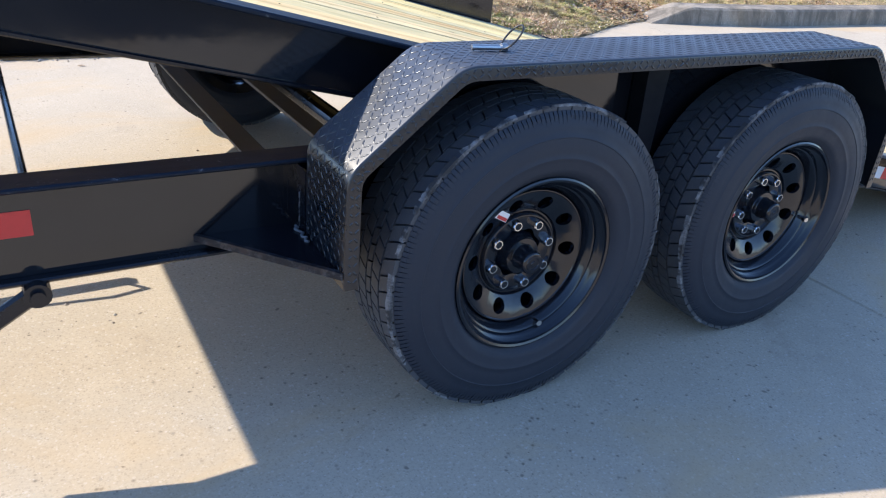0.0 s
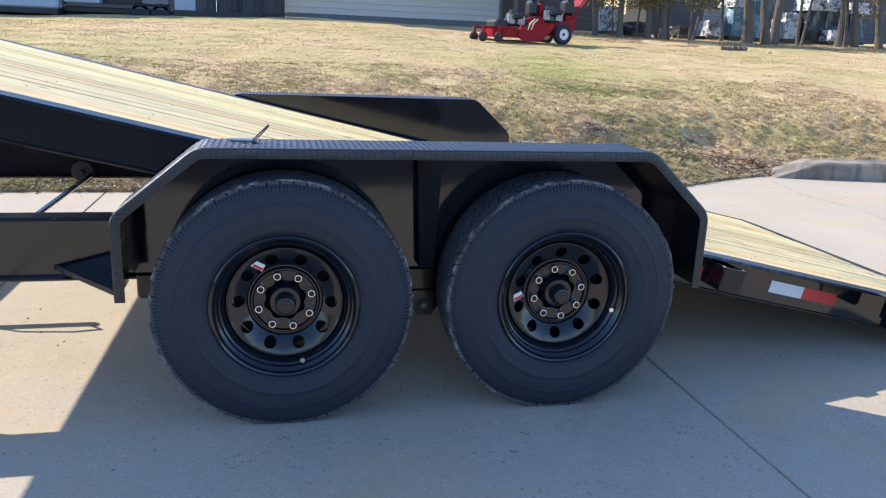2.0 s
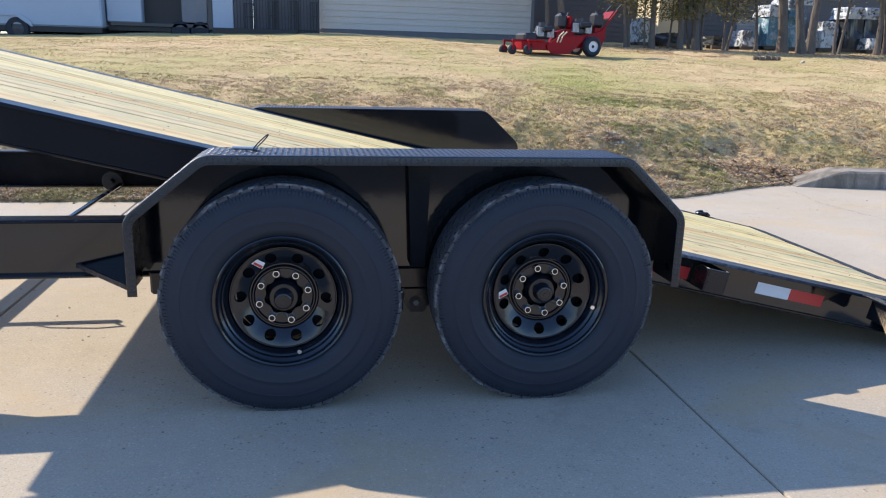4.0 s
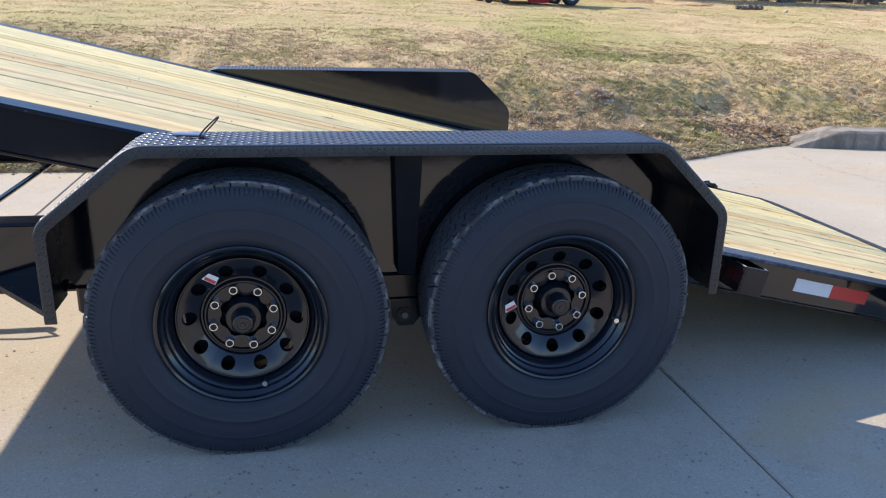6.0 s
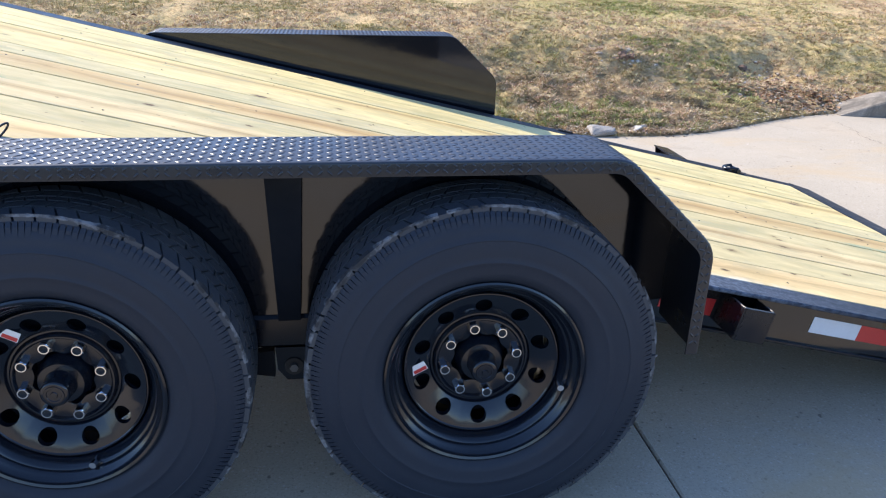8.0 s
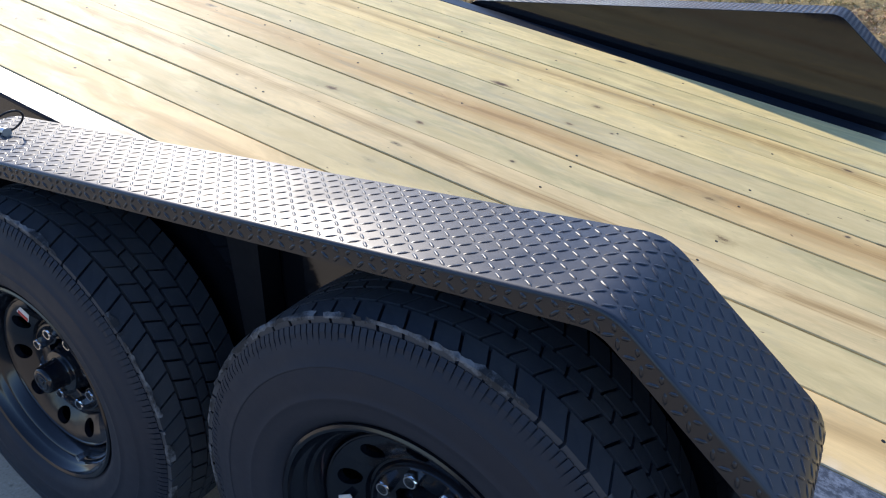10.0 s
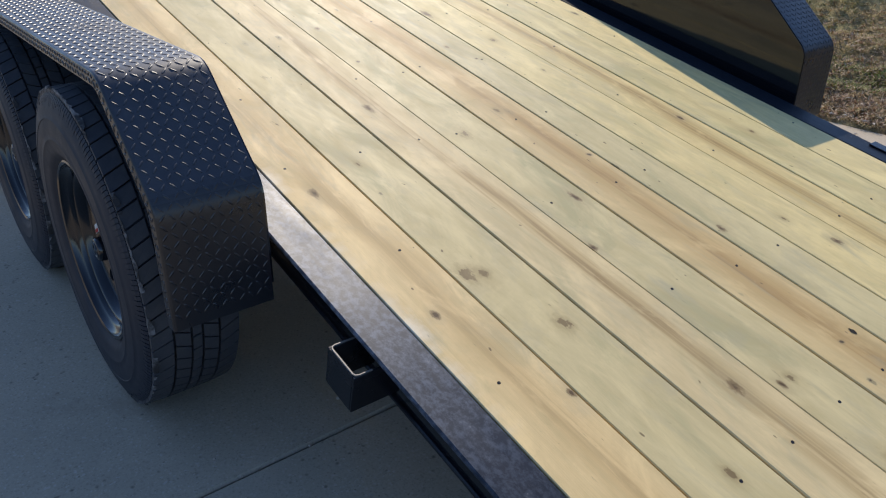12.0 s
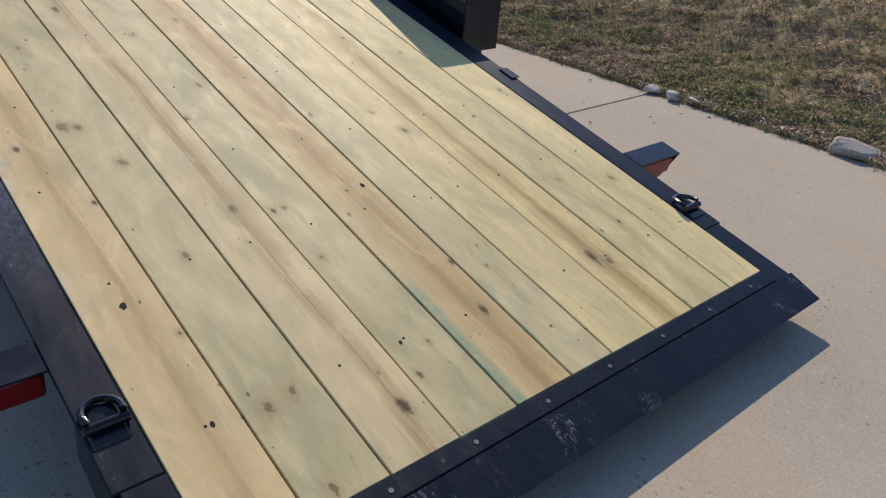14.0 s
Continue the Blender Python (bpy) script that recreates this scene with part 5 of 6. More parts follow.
scatter_blades("dry_grass", "short straw-coloured dormant grass on the lawn", M_BLADE, 110000, (-8, 15, 3.86, 19), 0.026, 0.0036, 1, lambda x, y: patch(x, y) > -0.35)
scatter_blades("bank_grass", "tangled brown and green grass along the foot of the bank", M_MIXED, 100000, (-5, 9.5, 3.86, 11.5), 0.02, 0.0026, 6, lambda x, y: noise.noise(Vector((x * 13.1, y * 13.1, 50))) > (y - 6.5) * 0.16)
scatter_blades("green_grass", "patches of short green grass among dry grass", M_GREEN, 36000, (-6, 12, 3.86, 15), 0.026, 0.0034, 2, lambda x, y: patch(x, y) < -0.02)
M_TUFT = blade_mat("far_grass_tufts", [(0.714, 0.494, 0.279), (0.886, 0.672, 0.420), (0.56, 0.41, 0.215), (0.52, 0.45, 0.150), (0.762, 0.547, 0.315), (0.52, 0.385, 0.19), (0.66, 0.46, 0.258)], [(0.35, 0.46, 0.60, 0.5, (0.497, 0.428, 0.144)), (1.4, 0.52, 0.64, 0.4, (0.714, 0.466, 0.297))])
scatter_blades("lawn_tufts", "coarse straw tufts over the far lawn", M_TUFT, 110000, (-12, 22, 7.0, 22), 0.015, 0.0075, 14, lambda x, y: noise.noise(Vector((x * 1.3, y * 1.3, 4))) > -0.3)
M_FRESH = blade_mat("fresh_green_grass", [(0.36, 0.44, 0.07), (0.48, 0.56, 0.11), (0.28, 0.33, 0.06), (0.52, 0.50, 0.17)])
scatter_blades("fresh_grass", "bright green streak of fresh grass on the lawn", M_FRESH, 8000, (1.5, 8, 5.5, 15), 0.035, 0.0035, 12, lambda x, y: math.exp(-(((x - 4.3 - 0.22 * (y - 9.2)) / 0.6) ** 2 + ((y - 9.4) / 2.2) ** 2)) > random.random())


def build_leaves():
    rnd = random.Random(5)
    vs, fs = [], []
    while len(fs) < 900:
        x, y = rnd.uniform(-5, 10), 3.9 + 3.2 * rnd.random() ** 1.5
        if rnd.random() < 0.55:
            x, y = rnd.gauss(4.75, 0.35), rnd.gauss(4.95, 0.2)
        if y < pad_edge(x) + 0.03:
            continue
        z = lawn_height(x, y) + 0.012
        r, a = rnd.uniform(0.012, 0.035), rnd.uniform(0, 6.28)
        ca, sa, t = math.cos(a) * r, math.sin(a) * r, rnd.uniform(-0.5, 0.9) * r
        k = len(vs)
        vs += [(x - ca, y - sa, z), (x + sa * 0.6, y - ca * 0.6, z + t), (x + ca, y + sa, z + t * 0.5), (x - sa * 0.6, y + ca * 0.6, z + t * 0.8)]
        fs.append((k, k + 1, k + 2, k + 3))
    tagged(new("fallen_leaves", mesh_from("fallen_leaves", vs, fs, M_LEAF)), "brown curled fallen leaves caught in the grass", "leaves", kind="stuff")


build_leaves()


def build_litter():
    """Pale scraps of dead stalk and leaf along the edge of the drive, a few blown onto it."""
    rnd = random.Random(77)
    vs, fs = [], []
    for i in range(420):
        x = rnd.uniform(-3, 5.2)
        y = pad_edge(x) + (abs(rnd.gauss(0.06, 0.10)) if i > 14 else -rnd.uniform(0.1, 1.2))
        z = max(lawn_height(x, y), 0.0) + (0.016 if i > 14 else 0.003)
        r, w, a = rnd.uniform(0.010, 0.028), rnd.uniform(0.003, 0.009), rnd.uniform(0, 6.28)
        ca, sa, lift = math.cos(a), math.sin(a), rnd.uniform(0.0, 0.5) * 0.02
        k = len(vs)
        vs += [(x - ca * r, y - sa * r, z), (x + sa * w, y - ca * w, z + lift), (x + ca * r, y + sa * r, z + lift * 0.4), (x - sa * w, y + ca * w, z + lift * 0.8)]
        fs.append((k, k + 1, k + 2, k + 3))
    tagged(new("dry_litter", mesh_from("dry_litter", vs, fs, M_LITTER)), "pale dry scraps of stalk along the drive's edge", "litter", kind="stuff")


M_LITTER = blade_mat("pale_dry_litter", [(0.62, 0.53, 0.42), (0.48, 0.38, 0.27), (0.70, 0.63, 0.54), (0.36, 0.25, 0.16)])
build_litter()


def build_rock(x, y, r, squash, seed, label, material=None):
    """An angular broken stone, half bedded in the soil."""
    rnd = random.Random(seed * 7)
    bm = bmesh.new()
    for _ in range(17):
        d = Vector((rnd.gauss(0, 1), rnd.gauss(0, 1), rnd.gauss(0, 1))).normalized() * rnd.uniform(0.85, 1.05)
        bm.verts.new((d.x * r * 1.3, d.y * r, d.z * r * squash))
    bmesh.ops.convex_hull(bm, input=bm.verts)
    bmesh.ops.delete(bm, geom=[v for v in bm.verts if not v.link_faces], context="VERTS")
    bmesh.ops.bevel(bm, geom=bm.edges[:], offset=r * 0.06, segments=1, affect="EDGES")
    bmesh.ops.triangulate(bm, faces=bm.faces[:])
    bmesh.ops.subdivide_edges(bm, edges=bm.edges[:], cuts=2, use_grid_fill=True)
    for v in bm.verts:
        v.co *= 1 + 0.10 * noise.noise(v.co / r * 1.7 + Vector((seed, 0, 0))) + 0.05 * noise.noise(v.co / r * 5 + Vector((0, seed, 0)))
    me = bpy.data.meshes.new("rock")
    bm.to_mesh(me)
    bm.free()
    me.materials.append(material or M_ROCK)
    z = max(lawn_height(x, y), 0.0)
    ob = new("rock", me)
    ob.matrix_basis = pose(x, y, z + r * squash * (0.05 if r > 0.1 else 0.25), 4 * seed, 3, seed * 50 - 40)
    tagged(ob, label, "rock", "rocks along the drive")


build_rock(2.57, 3.93, 0.122, 0.48, 1, "large pale grey rock at the drive's edge")
for x, y, r, squash, seed in ((1.41, 3.87, 0.058, 0.38, 2), (1.56, 3.865, 0.062, 0.42, 3), (1.68, 3.895, 0.040, 0.45, 4), (1.95, 3.93, 0.026, 0.6, 5), (2.84, 3.95, 0.060, 0.30, 6), (2.93, 3.99, 0.034, 0.4, 8)):
    build_rock(x, y, r, squash, seed, "small chalky broken rock at the drive's edge", M_CHALK)


M_SOIL = simple("crumbly_brown_soil", (0.19, 0.120, 0.083), 0.95, scale=30, vary=0.6)


def build_clod(x, y, r, seed):
    """A torn-up lump of earth and roots, ragged all over, half sunk in the bank."""
    rnd = random.Random(seed)
    bm = bmesh.new()
    bmesh.ops.create_icosphere(bm, subdivisions=3, radius=r)
    for v in bm.verts:
        n = noise.noise(v.co / r * 1.6 + Vector((seed * 3, 0, 0))) + 0.7 * noise.noise(v.co / r * 4.5 + Vector((0, seed * 3, 0)))
        v.co *= 1 + 0.45 * n
        v.co.z *= 0.7
    me = bpy.data.meshes.new("earth_clod")
    bm.to_mesh(me)
    bm.free()
    me.materials.append(M_SOIL)
    ob = new("earth_clod", me)
    ob.matrix_basis = pose(x, y, lawn_height(x, y) + r * 0.15, 0, 0, rnd.uniform(0, 360))
    tagged(ob, "crumbly brown clod of earth torn up in the bank", "clod", "clods in the bank")


for x, y, r in ((3.20, 5.24, 0.06), (3.27, 5.21, 0.035), (3.13, 5.20, 0.03), (4.72, 5.86, 0.05), (4.80, 5.74, 0.04), (4.97, 5.62, 0.05)):
    build_clod(x, y, r, int(x * 100))


def build_crumbs():
    """Stone chips, clods and bits of bark along the edge of the drive."""
    rnd = random.Random(31)
    s = Shape()
    for i in range(430, 1110):
        x = rnd.uniform(-4, 6)
        y = pad_edge(x) + rnd.gauss(0.03, 0.05)
        if i > 780:
            y = rnd.uniform(-1.5, 3.8)
        r = rnd.uniform(0.003, 0.012) * (0.5 if i > 780 else 1)
        if i > 900:     # rubble in the hollow and by the kerb's end
            x, y = (rnd.gauss(4.88, 0.14), rnd.gauss(5.70, 0.12)) if i < 1000 else (rnd.gauss(3.2, 0.12), rnd.gauss(5.25, 0.06)) if i < 1030 else (rnd.gauss(4.7, 0.3), rnd.gauss(4.95, 0.12))
            r = rnd.uniform(0.008, 0.024)
        z = max(lawn_height(x, y), 0.0)
        c = Vector((x, y, z + r * 0.3))
        ring = [c + Vector((r * rnd.uniform(0.8, 1.5) * math.cos(a), r * rnd.uniform(0.7, 1.2) * math.sin(a), 0)) for a in (0.3, 1.6, 2.9, 4.1, 5.3)]
        s.add(ring + [c + Vector((0, 0, r * 0.7)), c - Vector((0, 0, r))], [(k, (k + 1) % 5, 5) for k in range(5)] + [((k + 1) % 5, k, 6) for k in range(5)])
    tagged(new("gravel_crumbs", mesh_from("gravel_crumbs", s.v, s.f, M_CRUMB)), "small stone chips and clods along the drive", "gravel", kind="stuff")


M_CRUMB = blade_mat("stone_chips", [(0.30, 0.24, 0.18), (0.44, 0.38, 0.31), (0.18, 0.14, 0.10), (0.60, 0.55, 0.48), (0.34, 0.28, 0.21)])
build_crumbs()


# ---- far side of the lawn ----


def lap_wall(x0, x1, y, z0, z1, step=0.2):
    """Lap boards one over another."""
    out = []
    z = z0
    while z < z1:
        out.append(Shape().prism([(y, z), (y - 0.035, z), (y - 0.012, z + step), (y, z + step)], "x", x0, x1))
        z += step
    return out


def build_building(name, x0, x1, y, depth, base, height, material, label, trim=True, roof=True):
    b = thing(name, label, "building", pose(0, 0, 0, 0, 0, 0))
    part("wall", Shape().box((x0, y + 0.001, base + 0.22), (x1, y + depth, base + height)), material, b)
    part("foundation", Shape().box((x0 + 0.03, y - 0.012, base - 0.8), (x1 - 0.03, y + depth - 0.03, base + 0.219)), M_FOUND, b)
    for s in lap_wall(x0 + 0.01, x1 - 0.01, y, base + 0.22, base + height - 0.1):
        part("lap_board", s, material, b)
    if trim:
        for x in (x0 - 0.02, x1 - 0.08):
            part("corner_trim", Shape().box((x, y - 0.06, base + 0.2), (x + 0.1, y - 0.037, base + height)), M_FOUND if x > x0 else material, b)
    if roof:
        part("roof", Shape().prism([(y - 0.5, base + height), (y + depth / 2, base + height + depth * 0.2), (y + depth + 0.5, base + height), (y + depth / 2, base + height + depth * 0.2 - 0.15)], "x", x0 - 0.4, x1 + 0.4), M_ROOF, b)
    return b


build_building("workshop", 0.26, 7.62, 24.0, 9, 1.86, 3.4, M_SIDING, "beige lap-sided workshop on a grey foundation")
build_building("grey_shed", 8.6, 38.0, 29.0, 6, 1.9, 3.2, M_SIDING2, "grey lap-sided shed behind a row of trees")


def build_enclosed_trailer(name, x0, x1, y, z, label, wheel_x=None):
    t = thing(name, label, "trailer", group="parked enclosed trailers")
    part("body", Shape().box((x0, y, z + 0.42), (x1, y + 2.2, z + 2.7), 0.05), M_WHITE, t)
    part("skirt", Shape().box((x0 + 0.02, y + 0.02, z + 0.26), (x1 - 0.02, y + 2.15, z + 0.42)), M_BLACK, t)
    if wheel_x:
        for dx in (0, -0.85):
            x = wheel_x + dx
            m = Matrix.Translation((x, y - 0.03, z + 0.33))
            part("tyre", Shape().lathe([(0.0, 0.19), (0.0, 0.31), (0.04, 0.34), (0.18, 0.34), (0.2, 0.3)], 28, m=m), M_TYRE, t, smooth=True)
            part("rim", Shape().lathe([(0.015, 0.195), (0.05, 0.17), (0.04, 0.07), (0.02, 0.0)], 20, m=m), M_ENGINE, t, smooth=True)
        arch = [(x0_, z0_) for x0_, z0_ in [(wheel_x + 0.47 * math.cos(radians(a)), z + 0.33 + 0.42 * math.sin(radians(a))) for a in range(10, 91, 16)]]
        pts = arch + [(wheel_x - 0.85, z + 0.75), (wheel_x - 1.2, z + 0.6), (wheel_x - 1.2, z + 0.56), (wheel_x - 0.85, z + 0.70), (wheel_x, z + 0.70), (wheel_x + 0.42, z + 0.40)]
        part("wheel_arch", Shape().prism(pts, "y", y - 0.06, y - 0.001), M_WHITE, t)
    part("coupler", Shape().box((x1, y + 0.9, z + 0.32), (x1 + 0.5, y + 1.1, z + 0.42)).tube((x1 + 0.45, y + 1.0, z + 0.02), (x1 + 0.45, y + 1.0, z + 0.8), 0.04, 10), M_BLACK, t)
    return t


build_enclosed_trailer("enclosed_trailer", -14, -6.35, 23.2, 1.42, "white enclosed cargo trailer parked on the grass", -8.8)


def build_open_trailer():
    """White trailer with its dark side door standing open."""
    t = thing("concession_trailer", "white box trailer with an open dark side door", "trailer", group="parked enclosed trailers")
    z, y = 1.55, 23.6
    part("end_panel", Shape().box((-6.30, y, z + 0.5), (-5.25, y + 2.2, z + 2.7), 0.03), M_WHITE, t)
    part("dark_interior", Shape().box((-5.249, y + 0.4, z + 0.5), (-4.05, y + 2.2, z + 2.7)), M_BLACK, t)
    part("side_panel", Shape().box((-4.049, y + 0.05, z + 0.55), (-3.25, y + 2.2, z + 2.7), 0.02), M_GREY, t)
    part("post", Shape().box((-3.245, y, z + 0.35), (-3.1, y + 2.2, z + 2.7), 0.01), M_ENGINE, t)
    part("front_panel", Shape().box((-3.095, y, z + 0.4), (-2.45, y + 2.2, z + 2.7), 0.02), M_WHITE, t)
    part("floor_sill", Shape().box((-6.2, y - 0.02, z + 0.40), (-3.25, y + 2.1, z + 0.499)), M_ENGINE, t)
    part("chassis", Shape().box((-6.3, y + 0.1, z + 0.25), (-2.5, y + 2.1, z + 0.39)), M_BLACK, t)
    for x in (-4.1, -3.5):
        part("wheel", Shape().lathe([(0.0, 0.0), (0.02, 0.14), (0.0, 0.18), (0.0, 0.27), (0.04, 0.3), (0.2, 0.3)], 24, m=Matrix.Translation((x, y - 0.02, z + 0.29))), M_TYRE, t, smooth=True)


build_open_trailer()


def build_gate(x, y, w, h, bars, sheet, label, lean=0.0):
    """A black steel gate stored upright: two posts, cross bars and slats."""
    z = lawn_height(x, y) - 0.02
    g = thing("steel_gate", label, "gate", pose(x, y, z, lean, 0, 0), "stored gates")
    for xx in (0.02, w - 0.02):
        part("post", Shape().box((xx - 0.02, 0, 0), (xx + 0.02, 0.04, h), 0.004), M_BLACK, g)
    for k in range(3):
        zz = 0.1 + (h - 0.14) * k / 2
        part("bar", Shape().box((0.041, 0.005, zz), (w - 0.041, 0.035, zz + 0.035)), M_BLACK, g)
    for k in range(1, bars):
        part("slat", Shape().box((w * k / bars - 0.009, 0.0355, 0.06), (w * k / bars + 0.009, 0.05, h - 0.02)), M_BLACK, g)
    if sheet:
        part("sheet", Shape().box((0.005, 0.051, 0.03), (w - 0.005, 0.06, h)), M_GATE, g)


M_GATE = simple("dusty_dark_sheet", (0.085, 0.088, 0.10), 0.55, scale=5, vary=0.6)
for k in range(4):
    build_gate(-2.53 + 0.705 * k, 23.62 + 0.03 * (k % 2), 0.70, (2.3, 2.25, 2.35, 2.2)[k], 7, True, "tall black steel gate with dusty sheet behind, stored upright")
for x, w, h in ((-2.08, 0.34, 0.95), (-1.36, 0.34, 1.06), (-0.66, 0.26, 1.05), (0.0, 0.27, 1.0)):
    build_gate(x, 23.3, w, h, 4, False, "small black steel gate leaning among stored gates", -4)
skid = thing("steel_skid", "black steel skid lying before the stored gates", "skid")
for k in range(2):
    part("runner", Shape().box((-3.0, 22.75 + 0.35 * k, lawn_height(-2, 22.9) - 0.04), (-0.45, 22.87 + 0.35 * k, lawn_height(-2, 22.9) + 0.16), 0.01), M_BLACK, skid)
part("cross_bar", Shape().box((-2.7, 22.871, lawn_height(-2, 22.9) + 0.02), (-2.55, 23.099, lawn_height(-2, 22.9) + 0.13)), M_BLACK, skid)


def engine_parts(t, u, v, w, h):
    """A twin engine: silver crankcase and finned heads under a black shroud."""
    part("crankcase", Shape().box((u - w * 0.42, -0.16, v), (u + w * 0.38, 0.16, v + h * 0.45), 0.03), M_ENGINE, t)
    for du, lo, hi in ((-0.5, 0.15, 0.7), (0.12, 0.1, 0.6)):
        head = Shape().box((u + w * du, -0.195, v + h * lo), (u + w * du + 0.135, -0.161, v + h * hi))
        for k in range(5):
            head.box((u + w * du + 0.03 * k, -0.212, v + h * lo), (u + w * du + 0.03 * k + 0.014, -0.1955, v + h * hi))
        part("cylinder_head", head, M_SILVER, t, "finned silver cylinder head")
    part("shroud", Shape().tube((u, 0, v + h * 0.451), (u, 0, v + h * 0.8), w * 0.42, 16, w * 0.34).tube((u, 0, v + h * 0.8), (u, 0, v + h), w * 0.2, 14), M_ENGINE, t, "black engine shroud", smooth=True)
    part("muffler", Shape().tube((u - w * 0.2, -0.25, v + h * 0.55), (u + w * 0.3, -0.25, v + h * 0.62), 0.05, 12), M_BLACK, t)
    part("air_filter", Shape().box((u + w * 0.2, -0.1, v + h * 0.5), (u + w * 0.52, 0.12, v + h * 0.85), 0.03), M_BLACK, t)


def build_mower(x, y, heading):
    """A red walk-behind mower: deck, apron, engine, tank, wheels and handles."""
    z = lawn_height(x, y)
    t = thing("walk_behind_mower", "red walk-behind lawn mower with white-rimmed drive wheels on the grass", "mower", pose(x, y, z, 0, 0, heading) @ Matrix.Diagonal((1.17, 1.25, 1.27, 1)), "mowers on the lawn")
    part("cutting_deck", Shape().prism([(-1.48, -0.30), (-1.3, -0.42), (-0.55, -0.42), (-0.42, -0.3), (-0.42, 0.3), (-0.55, 0.42), (-1.3, 0.42), (-1.48, 0.3)], "z", 0.10, 0.24), M_RED, t)
    part("belt_cover", Shape().box((-1.42, -0.26, 0.241), (-1.12, 0.26, 0.40), 0.04), M_BLACK, t)
    part("apron", Shape().prism([(-0.984, 0.11), (-0.892, 0.03), (-0.539, 0.03), (-0.372, 0.149), (-0.223, 0.297), (-0.223, 0.353), (-0.78, 0.335), (-1.003, 0.19)], "y", -0.46, -0.43), M_RED, t, "red side apron")
    part("body", Shape().prism([(-0.6, 0.16), (0.28, 0.16), (0.36, 0.34), (0.34, 0.50), (0.1, 0.42), (-0.3, 0.38), (-0.7, 0.36)], "y", -0.24, 0.24), M_RED, t)
    band = Shape()
    for dx in (0, 0.07):
        band.path([(-0.80 + dx, -0.47, 0.24), (-0.75 + dx, -0.47, 0.36), (-0.66 + dx, -0.46, 0.43)], 0.014)
    part("guard_band", band, M_CREAM, t, "pale guard bands")
    engine_parts(t, -0.94, 0.30, 0.36, 0.30)
    part("front_tank", Shape().box((-0.63, -0.14, 0.50), (-0.44, 0.14, 0.78), 0.05), M_BLACK, t)
    part("front_frame", Shape().prism([(-0.72, 0.24), (-0.3, 0.375), (-0.24, 0.5), (-0.42, 0.499), (-0.68, 0.44)], "y", -0.16, 0.16), M_RED, t)
    engine_parts(t, -0.12, 0.40, 0.46, 0.30)
    part("fuel_tank", Shape().box((0.165, -0.16, 0.54), (0.37, 0.16, 0.82), 0.05).tube((0.27, 0, 0.82), (0.27, 0, 0.86), 0.04, 12), M_BLACK, t)
    part("tank_bracket", Shape().prism([(0.14, 0.30), (0.38, 0.30), (0.40, 0.535), (0.16, 0.535)], "y", -0.2, 0.2), M_RED, t)
    part("column", Shape().box((-0.41, -0.1, 0.501), (-0.30, 0.1, 0.74), 0.03), M_RED, t)
    for side in (-1, 1):
        m = Matrix.Translation((0.0, side * 0.40 - 0.075, 0.185))
        part("drive_tyre", Shape().lathe([(0.0, 0.10), (-0.01, 0.155), (0.02, 0.185), (0.13, 0.185), (0.16, 0.155), (0.15, 0.10)], 28, m=m), M_TYRE, t, smooth=True)
        part("drive_rim", Shape().lathe([(0.004, 0.112), (0.03, 0.095), (0.02, 0.035), (0.018, 0.03)], 24, m=m), M_RIMW, t, "white wheel rim", smooth=True)
        part("hub_cap", Shape().lathe([(0.012, 0.0), (0.012, 0.028), (0.03, 0.03)], 14, m=m), M_BLACK, t)
        part("handle", Shape().path([(0.16, side * 0.2, 0.34), (0.42, side * 0.22, 0.64), (0.66, side * 0.22, 0.93)], 0.018), M_RED, t)
        part("grip", Shape().tube((0.60, side * 0.22, 0.87), (0.70, side * 0.22, 0.97), 0.024, 8), M_BLACK, t)
        for xx, oy in ((-1.66, 0.26), (-1.40, 0.44)):
            mm = Matrix.Translation((xx, side * oy - 0.03, 0.09))
            part("caster", Shape().lathe([(0.0, 0.0), (0.0, 0.07), (0.02, 0.09), (0.06, 0.09), (0.08, 0.07), (0.08, 0.0)], 16, m=mm), M_TYRE, t, smooth=True)
            part("caster_fork", Shape().box((xx - 0.02, side * oy - 0.05, 0.09), (xx + 0.02, side * oy - 0.04, 0.24)).box((xx - 0.02, side * oy - 0.05, 0.2405), (xx + 0.34, side * oy + 0.03, 0.275), 0.008), M_RED, t)
    part("control_panel", Shape().prism([(0.44, 0.72), (0.47, 0.70), (0.57, 0.83), (0.545, 0.855)], "y", -0.2, 0.2), M_RED, t)
    part("lever", Shape().path([(-0.40, 0.05, 0.7), (-0.36, 0.05, 0.80), (-0.28, 0.05, 0.84)], 0.011).path([(-0.44, -0.08, 0.7), (-0.5, -0.08, 0.78), (-0.60, -0.08, 0.80)], 0.010), M_BLACK, t)


M_RIMW = simple("white_rim_paint", (0.74, 0.75, 0.77), 0.4, scale=20, vary=0.15)
build_mower(6.62, 15.9, 5)


